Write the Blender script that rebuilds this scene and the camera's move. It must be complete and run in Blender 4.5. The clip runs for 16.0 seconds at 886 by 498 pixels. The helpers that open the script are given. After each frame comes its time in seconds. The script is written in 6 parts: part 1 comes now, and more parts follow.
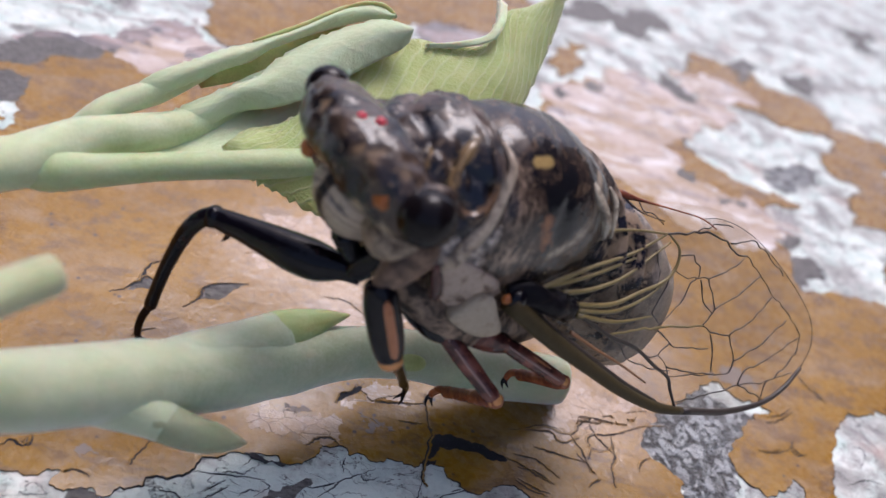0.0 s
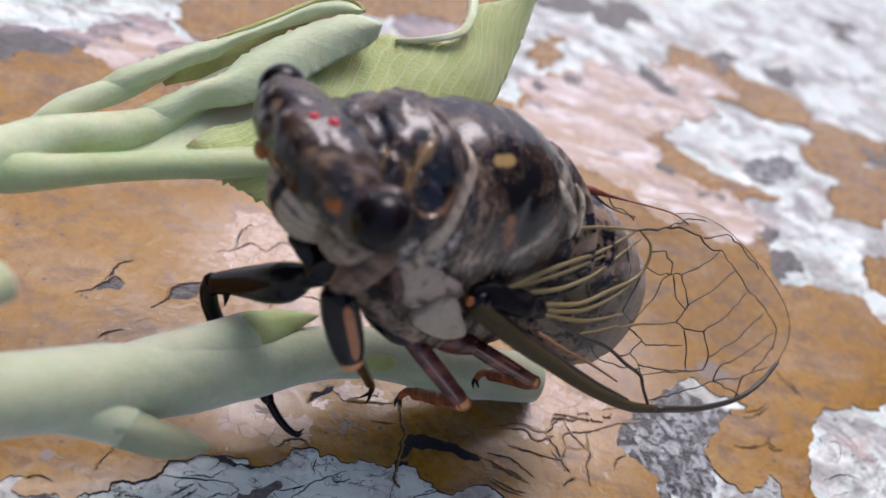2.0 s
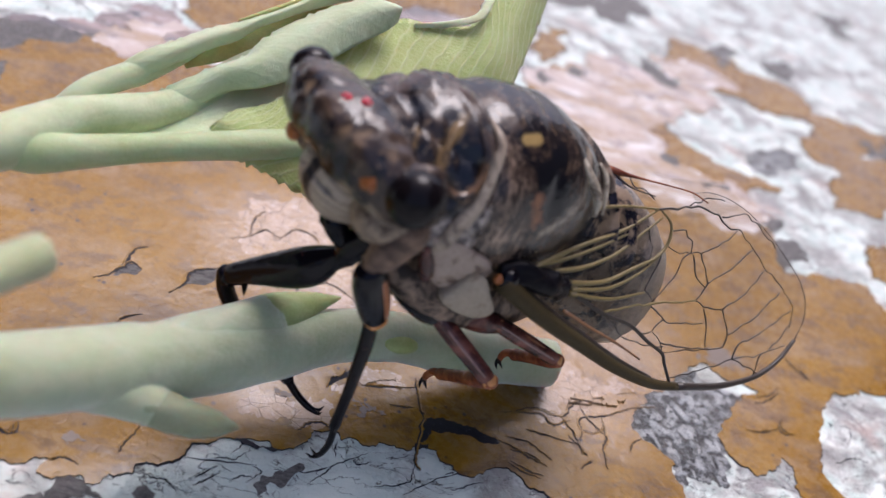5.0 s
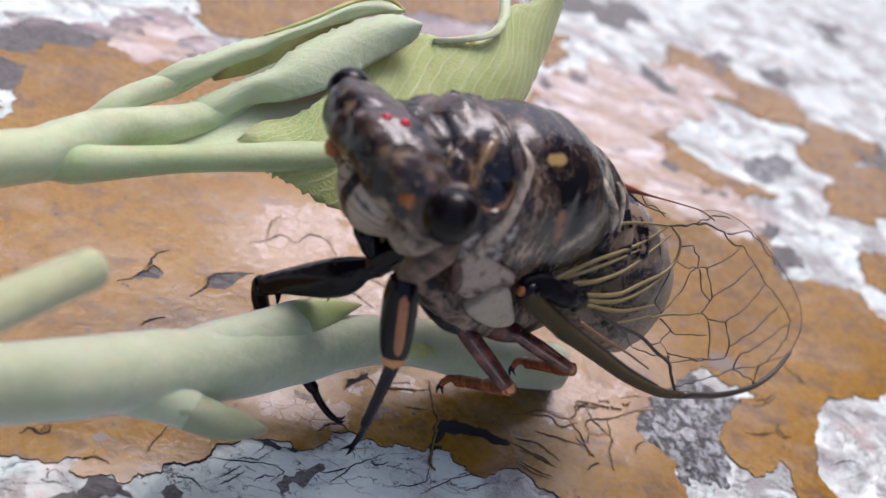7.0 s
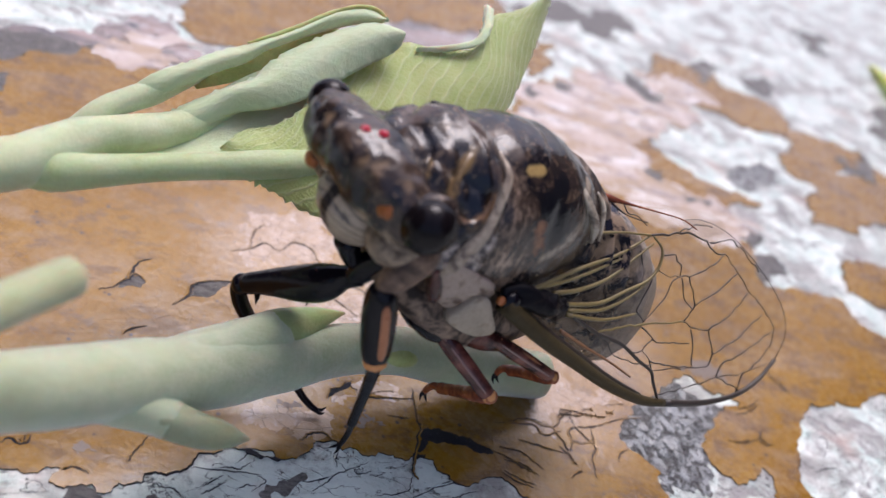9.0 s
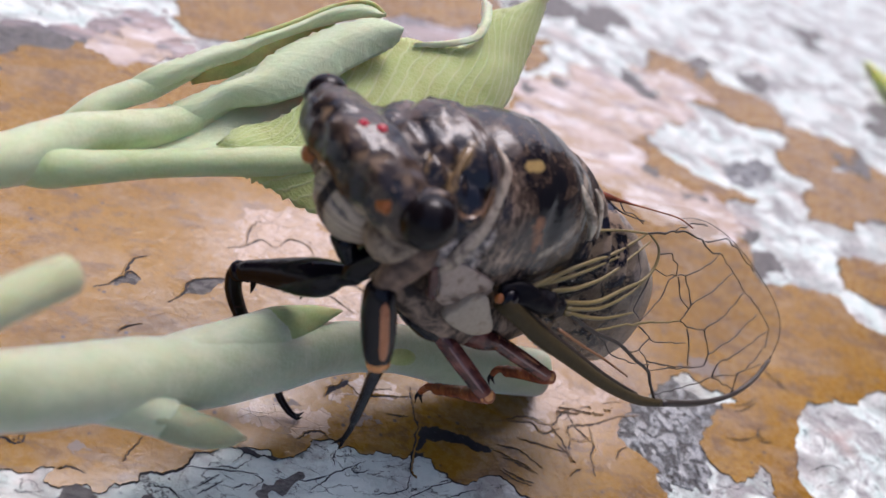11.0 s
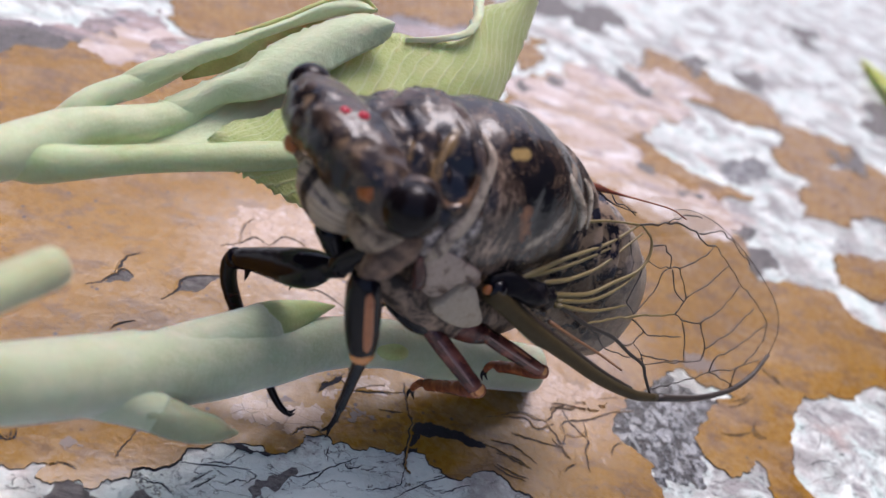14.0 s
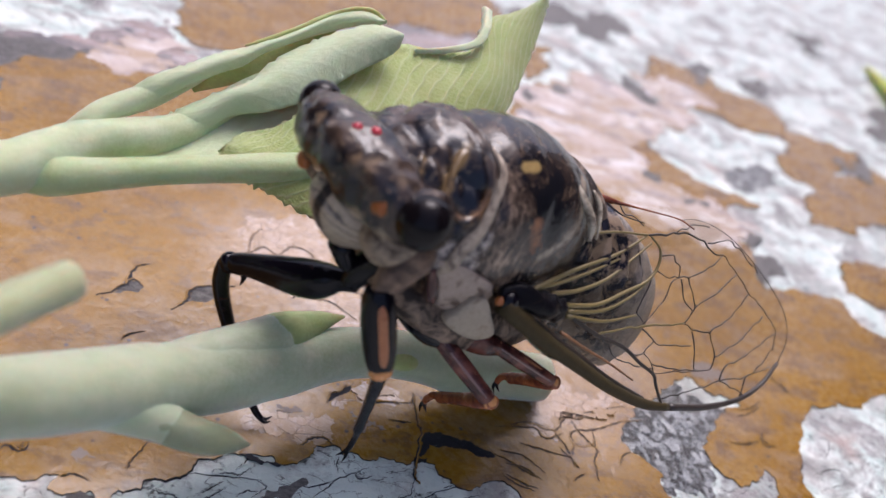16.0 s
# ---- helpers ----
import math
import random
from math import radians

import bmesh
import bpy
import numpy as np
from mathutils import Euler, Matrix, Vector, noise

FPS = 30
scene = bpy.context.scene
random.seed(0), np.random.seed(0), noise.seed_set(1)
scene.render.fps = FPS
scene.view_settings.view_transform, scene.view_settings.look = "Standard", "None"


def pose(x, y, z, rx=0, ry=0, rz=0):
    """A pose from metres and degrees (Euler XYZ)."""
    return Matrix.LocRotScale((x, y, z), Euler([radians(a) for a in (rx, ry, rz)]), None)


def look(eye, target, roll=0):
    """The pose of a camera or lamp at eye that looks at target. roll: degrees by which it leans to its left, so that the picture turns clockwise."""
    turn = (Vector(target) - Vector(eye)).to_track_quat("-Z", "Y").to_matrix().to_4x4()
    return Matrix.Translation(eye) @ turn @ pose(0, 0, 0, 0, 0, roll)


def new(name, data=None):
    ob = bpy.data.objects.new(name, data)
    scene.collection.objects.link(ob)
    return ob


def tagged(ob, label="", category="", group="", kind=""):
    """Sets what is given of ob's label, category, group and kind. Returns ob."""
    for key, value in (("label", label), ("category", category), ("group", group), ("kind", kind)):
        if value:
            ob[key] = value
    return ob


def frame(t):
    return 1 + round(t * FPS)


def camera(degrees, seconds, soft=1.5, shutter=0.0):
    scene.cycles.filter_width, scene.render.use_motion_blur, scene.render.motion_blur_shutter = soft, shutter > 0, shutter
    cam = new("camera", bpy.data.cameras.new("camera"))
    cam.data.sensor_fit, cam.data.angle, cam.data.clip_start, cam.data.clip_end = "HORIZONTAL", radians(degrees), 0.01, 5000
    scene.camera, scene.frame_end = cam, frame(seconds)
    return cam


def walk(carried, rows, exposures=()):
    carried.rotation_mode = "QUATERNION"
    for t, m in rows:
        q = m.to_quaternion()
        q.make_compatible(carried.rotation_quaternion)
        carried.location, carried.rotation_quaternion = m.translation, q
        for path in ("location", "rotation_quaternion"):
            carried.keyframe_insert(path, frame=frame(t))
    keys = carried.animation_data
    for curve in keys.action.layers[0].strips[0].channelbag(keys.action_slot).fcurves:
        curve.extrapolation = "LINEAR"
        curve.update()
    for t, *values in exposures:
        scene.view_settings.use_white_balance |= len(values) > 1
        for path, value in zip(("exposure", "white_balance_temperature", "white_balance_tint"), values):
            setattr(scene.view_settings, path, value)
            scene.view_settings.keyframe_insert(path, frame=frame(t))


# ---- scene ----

# Lengths below are in millimetres and turned into metres by MM.
MM = 0.001


def mm(x, y, z):
    return Vector((x, y, z)) * MM


# ---- camera and its way ----
cam = camera(52.8, 16.0)
cam.data.dof.use_dof, cam.data.dof.focus_distance, cam.data.dof.aperture_fstop = True, 0.088, 25.0
ROWS = [
    (0.0, 0.000, -70.000, 71.000, 50.963, -16.754, 0.000),
    (0.5, -0.312, -69.213, 72.118, 50.592, -16.711, -0.194),
    (1.0, 1.524, -67.876, 72.128, 50.247, -16.415, -0.401),
    (1.5, 1.768, -68.454, 71.331, 50.338, -16.672, -0.436),
    (2.0, 1.685, -68.687, 71.401, 50.614, -16.912, -0.875),
    (2.5, 1.499, -68.535, 71.020, 50.700, -16.965, -0.967),
    (3.0, 1.501, -68.323, 70.594, 50.747, -16.883, -1.119),
    (3.5, 1.155, -67.626, 70.269, 50.551, -16.889, -1.066),
    (4.0, -0.189, -67.639, 71.917, 50.803, -16.799, -1.290),
    (4.5, -0.499, -68.823, 69.234, 50.911, -17.041, -1.468),
    (7.0, -4.804, -71.342, 71.416, 50.587, -18.281, -1.878),
    (7.5, -4.032, -71.657, 71.960, 50.817, -18.493, -2.133),
    (8.0, -4.481, -71.519, 72.025, 51.074, -18.605, -2.168),
    (8.5, -4.367, -71.422, 71.871, 51.265, -18.703, -2.350),
    (11.0, -4.776, -70.684, 71.228, 51.089, -19.095, -2.855),
    (11.5, -4.434, -70.543, 71.557, 51.119, -19.127, -2.947),
    (12.0, -4.048, -70.906, 71.560, 51.124, -18.953, -2.919),
    (12.5, -3.637, -71.045, 71.080, 51.256, -19.016, -3.020),
    (13.0, -4.550, -70.706, 71.090, 51.123, -18.997, -3.061),
    (13.5, -4.659, -71.153, 71.140, 51.456, -18.976, -3.178),
    (14.0, -3.828, -71.234, 70.772, 51.397, -18.846, -3.043),
    (14.5, -4.353, -70.812, 70.389, 51.402, -18.940, -2.935),
    (15.0, -3.552, -71.287, 70.769, 51.394, -18.732, -2.800),
    (15.5, -4.681, -70.964, 70.831, 51.604, -18.784, -3.003),
    (16.0, -4.653, -71.061, 71.018, 51.746, -18.658, -3.004),
]

walk(cam, [(t, pose(x * MM, y * MM, z * MM, rx, ry, rz)) for t, x, y, z, rx, ry, rz in ROWS], exposures=[(t, stops - 0.08, kelvin + 90, tint) for t, stops, kelvin, tint in ((0, 0.51, 6080, 20), (4.5, 0.55, 6100, 20), (7, 0.58, 6110, 20), (16, 0.56, 6130, 21))])

# ---- daylight ----
world = bpy.data.worlds.new("sky")
scene.world = world
world.use_nodes = True
SUN_UP, SUN_ROUND = 64.0, 10.0
sky = world.node_tree.nodes.new("ShaderNodeTexSky")
sky.sky_type, sky.sun_disc = "NISHITA", False
sky.sun_elevation, sky.sun_rotation = radians(SUN_UP), radians(SUN_ROUND)
sky.air_density, sky.dust_density = 1.0, 5.0
back = world.node_tree.nodes["Background"]
back.inputs["Strength"].default_value = 0.14
world.node_tree.links.new(sky.outputs[0], back.inputs["Color"])
sun = new("sun", bpy.data.lights.new("sun", "SUN"))
sun.data.energy, sun.data.angle, sun.data.color = 1.3, radians(30), (0.97, 0.98, 1.0)
sun_dir = Vector((math.sin(radians(SUN_ROUND)) * math.cos(radians(SUN_UP)), math.cos(radians(SUN_ROUND)) * math.cos(radians(SUN_UP)), math.sin(radians(SUN_UP))))
sun.matrix_world = look(sun_dir, (0, 0, 0))


# ---- materials ----
class Mat:
    """A small builder for node materials, with coordinates in millimetres."""

    def __init__(self, name, space="Object"):
        self.m = bpy.data.materials.new(name)
        self.m.use_nodes = True
        self.t = self.m.node_tree
        self.bsdf = self.t.nodes["Principled BSDF"]
        tc = self.t.nodes.new("ShaderNodeTexCoord")
        sc = self.t.nodes.new("ShaderNodeVectorMath")
        sc.operation = "SCALE"
        sc.inputs[3].default_value = 1000.0
        self.t.links.new(tc.outputs[space], sc.inputs[0])
        self.co = sc.outputs[0]

    def link(self, a, b):
        self.t.links.new(a, b)
        return b

    def stretch(self, x, y, z):
        n = self.t.nodes.new("ShaderNodeMapping")
        n.inputs["Scale"].default_value = (x, y, z)
        self.link(self.co, n.inputs["Vector"])
        return n.outputs[0]

    def noise(self, scale, detail=6, rough=0.6, co=None, warp=0.0):
        n = self.t.nodes.new("ShaderNodeTexNoise")
        n.inputs["Scale"].default_value, n.inputs["Detail"].default_value = scale, detail
        n.inputs["Roughness"].default_value, n.inputs["Distortion"].default_value = rough, warp
        self.link(co or self.co, n.inputs["Vector"])
        return n.outputs["Fac"]

    def cells(self, scale, feature="DISTANCE_TO_EDGE", co=None):
        n = self.t.nodes.new("ShaderNodeTexVoronoi")
        n.feature = feature
        n.inputs["Scale"].default_value = scale
        self.link(co or self.co, n.inputs["Vector"])
        return n.outputs["Distance"]

    def ramp(self, fac, *stops):
        n = self.t.nodes.new("ShaderNodeValToRGB")
        e = n.color_ramp.elements
        while len(e) < len(stops):
            e.new(0.5)
        for el, (p, c) in zip(e, stops):
            el.position = p
            el.color = (c, c, c, 1) if isinstance(c, (int, float)) else (*c, 1)
        self.link(fac, n.inputs[0])
        return n.outputs[0]

    def mix(self, fac, a, b, mode="MIX"):
        n = self.t.nodes.new("ShaderNodeMix")
        n.data_type, n.blend_type = "RGBA", mode
        for value, socket in ((fac, n.inputs[0]), (a, n.inputs[6]), (b, n.inputs[7])):
            if isinstance(value, (int, float)):
                socket.default_value = value
            elif isinstance(value, tuple):
                socket.default_value = (*value, 1)
            else:
                self.link(value, socket)
        return n.outputs[2]

    def math(self, op, a, b=0.0):
        n = self.t.nodes.new("ShaderNodeMath")
        n.operation = op
        for value, socket in ((a, n.inputs[0]), (b, n.inputs[1])):
            if isinstance(value, (int, float)):
                socket.default_value = value
            else:
                self.link(value, socket)
        return n.outputs[0]

    def axis(self, which):
        n = self.t.nodes.new("ShaderNodeSeparateXYZ")
        self.link(self.co, n.inputs[0])
        return n.outputs[which]

    def blobs(self, spots, warp=0.25, soft=0.25):
        """A mask of pigment spots: rows of (x, y, z, radius) in mm, with uneven edges."""
        n = self.t.nodes.new("ShaderNodeTexNoise")
        n.inputs["Scale"].default_value, n.inputs["Detail"].default_value, n.inputs["Roughness"].default_value = 0.9, 6, 0.68
        self.link(self.co, n.inputs["Vector"])
        total = None
        for x, y, z, r in spots:
            d = self.t.nodes.new("ShaderNodeVectorMath")
            d.operation = "DISTANCE"
            self.link(self.co, d.inputs[0])
            d.inputs[1].default_value = (x, y, z)
            edge = self.math("ADD", self.math("DIVIDE", d.outputs["Value"], r), self.math("MULTIPLY", self.math("SUBTRACT", n.outputs["Fac"], 0.5), warp * 6))
            mask = self.ramp(edge, (0.0, 1.0), (max(0.05, 1 - soft), 1.0), (1.0, 0.0))
            total = mask if total is None else self.math("MAXIMUM", total, mask)
        return total

    def strokes(self, line, r, warp=0.25, soft=0.4):
        """A mask of a pigment line of half width r through points in mm, with uneven edges."""
        wave = self.math("MULTIPLY", self.math("SUBTRACT", self.noise(0.9, 6, 0.68), 0.5), warp * 6)
        total = None
        for a, b in zip(line, line[1:]):
            a, b = Vector(a), Vector(b)
            away, dot, along, rest = (self.t.nodes.new("ShaderNodeVectorMath") for _ in range(4))
            away.operation, dot.operation, along.operation, rest.operation = "SUBTRACT", "DOT_PRODUCT", "SCALE", "DISTANCE"
            self.link(self.co, away.inputs[0])
            away.inputs[1].default_value = a
            self.link(away.outputs[0], dot.inputs[0])
            dot.inputs[1].default_value = (b - a) / (b - a).length_squared
            share = self.math("MINIMUM", self.math("MAXIMUM", dot.outputs["Value"], 0.0), 1.0)
            along.inputs[0].default_value = b - a
            self.link(share, along.inputs[3])
            self.link(away.outputs[0], rest.inputs[0])
            self.link(along.outputs[0], rest.inputs[1])
            edge = self.math("ADD", self.math("DIVIDE", rest.outputs["Value"], r), wave)
            mask = self.ramp(edge, (0.0, 1.0), (max(0.05, 1 - soft), 1.0), (1.0, 0.0))
            total = mask if total is None else self.math("MAXIMUM", total, mask)
        return total

    def bump(self, height, depth_mm, strength=1.0):
        n = self.t.nodes.new("ShaderNodeBump")
        n.inputs["Strength"].default_value, n.inputs["Distance"].default_value = strength, depth_mm * MM
        self.link(height, n.inputs["Height"])
        if self.bsdf.inputs["Normal"].links:
            self.link(self.bsdf.inputs["Normal"].links[0].from_socket, n.inputs["Normal"])
        self.link(n.outputs[0], self.bsdf.inputs["Normal"])

    def set(self, **values):
        for key, value in values.items():
            socket = self.bsdf.inputs[key.replace("_", " ")]
            if isinstance(value, tuple):
                socket.default_value = (*value, 1) if len(value) == 3 else value
            elif isinstance(value, (int, float)):
                socket.default_value = value
            else:
                self.link(value, socket)
        return self


def make_mint():
    m = Mat("weathered_mint_paint")
    along = m.stretch(0.75, 1.2, 1)
    patch = m.ramp(m.noise(0.12, 9, 0.68, warp=0.8), (0.39, 0.0), (0.48, 1.0))
    grain = m.noise(1.4, 8, 0.72)
    white = m.mix(m.ramp(m.noise(0.3, 6), (0.35, 0.0), (0.65, 1.0)), (0.50, 0.62, 0.57), (0.78, 0.80, 0.75))
    worn = m.mix(m.ramp(grain, (0.3, 0.0), (0.7, 1.0)), (0.13, 0.125, 0.13), (0.50, 0.48, 0.46))
    col = m.mix(patch, worn, white)
    smear = m.ramp(m.noise(0.12, 8, 0.66, co=along, warp=0.7), (0.47, 0.0), (0.62, 1.0))
    # mint painted paler here, making up for the shadow of cicada and stem
    brightened = m.blobs([(4, -21, 0, 9), (14, -18, 0, 7), (-4, -24, 0, 8), (22, -18, 0, 5)], 0.3, 0.6)
    col = m.mix(m.math("MULTIPLY", brightened, 0.95), col, m.mix(grain, (0.56, 0.68, 0.62), (0.80, 0.84, 0.78)))
    col = m.mix(m.math("MULTIPLY", smear, m.ramp(brightened, (0.0, 0.85), (1.0, 0.12))), col, m.mix(grain, (0.10, 0.098, 0.10), (0.42, 0.39, 0.36)))
    rosy = m.ramp(m.noise(0.07, 6, 0.6, co=m.stretch(1, 1.5, 2), warp=0.4), (0.58, 0.0), (0.68, 1.0))
    col = m.mix(m.math("MULTIPLY", rosy, 0.6), col, (0.48, 0.34, 0.29))
    thin = m.math("ABSOLUTE", m.math("SUBTRACT", m.noise(0.22, 4, 0.55, co=m.stretch(0.7, 1.3, 1), warp=1.0), 0.5))
    where = m.ramp(m.noise(0.16, 3), (0.42, 0.0), (0.52, 1.0))
    crack = m.math("MAXIMUM", m.ramp(thin, (0.0, 0.0), (0.007, 1.0)), m.math("SUBTRACT", 1.0, where))
    col = m.mix(crack, (0.06, 0.052, 0.055), col)
    speck = m.ramp(m.noise(0.6, 10, 0.78), (0.33, 0.0), (0.40, 1.0))
    col = m.mix(speck, (0.08, 0.068, 0.075), col)
    m.set(Base_Color=col, Roughness=m.ramp(grain, (0.3, 0.28), (0.7, 0.5)))
    m.bump(m.math("ADD", m.math("MULTIPLY", patch, 0.8), m.math("ADD", grain, m.math("ADD", crack, speck))), 0.14)
    return m.m


def make_orange():
    m = Mat("peeling_orange_paint")
    big = m.noise(0.07, 5, 0.6)
    grain = m.noise(0.9, 8, 0.7)
    col = m.mix(m.ramp(big, (0.35, 0.0), (0.65, 1.0)), (0.225, 0.107, 0.004), (0.29, 0.15, 0.014))
    col = m.mix(m.ramp(grain, (0.28, 0.0), (0.46, 1.0)), (0.17, 0.085, 0.02), col)
    wash = m.ramp(m.noise(0.11, 7, 0.65, co=m.stretch(0.8, 1.5, 1), warp=0.6), (0.50, 0.0), (0.64, 1.0))
    col = m.mix(m.math("MULTIPLY", wash, 0.55), col, (0.31, 0.215, 0.13))
    stain = m.ramp(m.noise(0.2, 9, 0.72, co=m.stretch(0.8, 1.4, 1), warp=0.4), (0.40, 0.0), (0.49, 1.0))
    col = m.mix(m.math("ADD", m.math("MULTIPLY", stain, 0.8), 0.2), (0.15, 0.085, 0.04), col)
    dot = m.ramp(m.cells(0.4, "F1"), (0.06, 0.0), (0.12, 1.0))
    col = m.mix(dot, (0.06, 0.045, 0.045), col)
    # pale pinkish blobs: sky sheen put into the colour, with extra gloss
    sheen_spots = m.blobs([(2, 14, 0, 12), (10, 8, 0, 12), (1, -8, 0, 10), (40, -3, 0, 8), (44, 7, 0, 13), (30, 36, 0, 26)], 0.3, 0.95)
    col = m.mix(m.math("MULTIPLY", sheen_spots, m.ramp(grain, (0.3, 0.3), (0.7, 0.5))), col, (0.47, 0.35, 0.27))
    m.set(Base_Color=col, Roughness=m.ramp(grain, (0.3, 0.2), (0.7, 0.34)), Specular_IOR_Level=m.ramp(sheen_spots, (0.0, 0.35), (1.0, 0.7)), Coat_Weight=m.ramp(sheen_spots, (0.0, 0.12), (1.0, 0.6)), Coat_Roughness=0.14, Coat_IOR=1.7)
    m.bump(m.noise(0.22, 5, 0.55, co=m.stretch(0.7, 1.3, 1)), 0.16)
    m.bump(m.ramp(m.noise(0.6, 3, 0.5, warp=0.8), (0.45, 0.0), (0.6, 1.0)), 0.022)
    m.bump(grain, 0.03)
    return m.m


def make_rubbed(name, ochre, pink, white, dark):
    m = Mat(name)
    along = m.stretch(0.6, 1.4, 1)
    grain = m.noise(1.1, 8, 0.72)
    col = m.mix(m.ramp(m.noise(0.12, 7, 0.65, co=along, warp=0.6), (0.4, 0.0), (0.6, 1.0)), ochre, pink)
    col = m.mix(m.ramp(m.noise(0.2, 8, 0.68, co=along, warp=0.5), (0.52, 0.0), (0.62, 1.0)), col, white)
    col = m.mix(m.ramp(m.noise(0.26, 8, 0.7, co=along, warp=0.4), (0.38, 0.0), (0.46, 1.0)), dark, col)
    m.set(Base_Color=col, Roughness=m.ramp(grain, (0.3, 0.22), (0.7, 0.4)), Coat_Weight=0.6, Coat_Roughness=0.25)
    m.bump(m.noise(0.25, 6, co=along), 0.4)
    m.bump(grain, 0.06)
    return m.m


def make_worn_film():
    """Old paint worn to a pale pinkish skin, crazed, dirty in its pits and glossy; its paleness is partly painted sky
    sheen.
    """
    m = Mat("worn_pink_film")
    grain = m.noise(1.3, 9, 0.74)
    col = m.mix(m.ramp(m.noise(0.35, 7, 0.66, warp=0.5), (0.30, 0.0), (0.70, 1.0)), (0.33, 0.20, 0.09), (0.47, 0.345, 0.27))
    col = m.mix(m.ramp(m.noise(0.7, 7, 0.7), (0.56, 0.0), (0.74, 1.0)), col, (0.62, 0.54, 0.50))
    craze = m.ramp(m.cells(0.55, co=m.stretch(0.8, 1.2, 1)), (0.0, 0.0), (0.035, 1.0))
    col = m.mix(m.math("MAXIMUM", craze, m.ramp(m.noise(0.4, 3), (0.45, 1.0), (0.55, 0.0))), (0.25, 0.165, 0.11), col)
    col = m.mix(m.ramp(grain, (0.27, 0.0), (0.37, 1.0)), (0.15, 0.105, 0.09), col)
    m.set(Base_Color=col, Roughness=m.ramp(grain, (0.3, 0.2), (0.7, 0.4)), Specular_IOR_Level=0.5, Coat_Weight=0.75, Coat_Roughness=0.16, Coat_IOR=1.7)
    m.bump(m.noise(0.5, 6, 0.6), 0.3)
    m.bump(grain, 0.08)
    m.bump(craze, 0.06)
    return m.m


def make_dark_wood(name, lo):
    m = Mat(name)
    grain = m.noise(1.6, 8, 0.75, co=m.stretch(0.5, 1.3, 1))
    col = m.ramp(grain, (0.35, (0.028, 0.025, 0.024)), (0.62, (0.20, 0.185, 0.175)))
    fleck = m.ramp(m.noise(0.7, 9, 0.75, warp=0.6), (lo, 0.0), (lo + 0.10, 1.0))
    broad = m.ramp(m.noise(0.25, 5, 0.6), (lo - 0.05, 0.0), (lo + 0.12, 1.0))
    fleck = m.math("MULTIPLY", fleck, m.math("ADD", m.math("MULTIPLY", broad, 0.6), 0.4))
    m.set(Base_Color=m.mix(fleck, col, m.mix(grain, (0.26, 0.27, 0.28), (0.56, 0.58, 0.575))), Roughness=0.5)
    m.bump(m.math("ADD", grain, fleck), 0.25)
    return m.m


def make_plant(name, a, b, sheen=0.4, rough=0.6):
    m = Mat(name)
    big, fine = m.noise(0.25, 4), m.noise(4.0, 5, 0.7)
    col = m.mix(m.ramp(big, (0.3, 0.0), (0.7, 1.0)), a, b)
    col = m.mix(0.16, col, m.ramp(fine, (0.3, 0.1), (0.7, 0.9)), "SOFT_LIGHT")
    col = m.mix(0.14, col, m.ramp(m.noise(0.9, 6, 0.65, co=m.stretch(0.6, 1.2, 1.2)), (0.35, 0.15), (0.65, 0.85)), "SOFT_LIGHT")
    m.set(Base_Color=col, Roughness=rough, Sheen_Weight=sheen, Sheen_Roughness=0.5, Subsurface_Weight=0.35, Subsurface_Scale=0.0018)
    m.bump(m.noise(0.6, 4), 0.12)
    m.bump(fine, 0.05)
    return m.m


def make_leaf(name, a, b, pale, strength=0.4, period=2.0, relief=0.07):
    m = Mat(name, "UV")
    x, y = m.axis(0), m.axis(1)
    warp = m.math("MULTIPLY", m.noise(0.22, 5, 0.6), 3.2)

    def lines(slope, step, width):
        c = m.math("ADD", m.math("ADD", x, m.math("MULTIPLY", y, slope)), warp)
        f = m.math("MULTIPLY", m.math("ABSOLUTE", m.math("SUBTRACT", m.math("FRACT", m.math("DIVIDE", c, step)), 0.5)), 2.0)
        return m.ramp(f, (1 - 2.2 * width, 0.0), (1 - 0.4 * width, 1.0))

    vein = lines(-1.2, period, 0.16)
    fine = m.math("MULTIPLY", m.math("MAXIMUM", lines(1.1, period * 0.45, 0.2), m.ramp(m.cells(2.2), (0.0, 1.0), (0.12, 0.0))), 0.4)
    net = m.math("MAXIMUM", vein, fine)
    col = m.mix(m.ramp(m.noise(0.2, 4), (0.3, 0.0), (0.7, 1.0)), a, b)
    col = m.mix(m.math("MULTIPLY", net, strength), col, pale)
    m.set(Base_Color=col, Roughness=0.65, Sheen_Weight=0.4, Sheen_Roughness=0.5, Subsurface_Weight=0.2, Subsurface_Scale=0.001)
    m.bump(net, relief)
    m.bump(m.noise(2.0, 5), 0.08)
    return m.m


def make_cuticle(name, dark, pale, lo, hi, rough=0.2, scale=0.55, gloss=0.22, relief=0.16):
    m = Mat(name)
    mask = m.ramp(m.noise(scale, 7, 0.62, warp=0.5), (lo, 0.0), (hi, 1.0))
    fine = m.noise(3.0, 5, 0.7)
    col = m.mix(mask, dark, m.mix(fine, tuple(c * 0.5 for c in pale), pale))
    m.set(Base_Color=col, Roughness=m.mix(mask, (rough,) * 3, (max(0.32, rough) if gloss < 0.4 else rough + 0.08,) * 3), Specular_IOR_Level=gloss)
    m.bump(m.noise(0.9, 4), relief)
    m.bump(fine, 0.008)
    return m.m


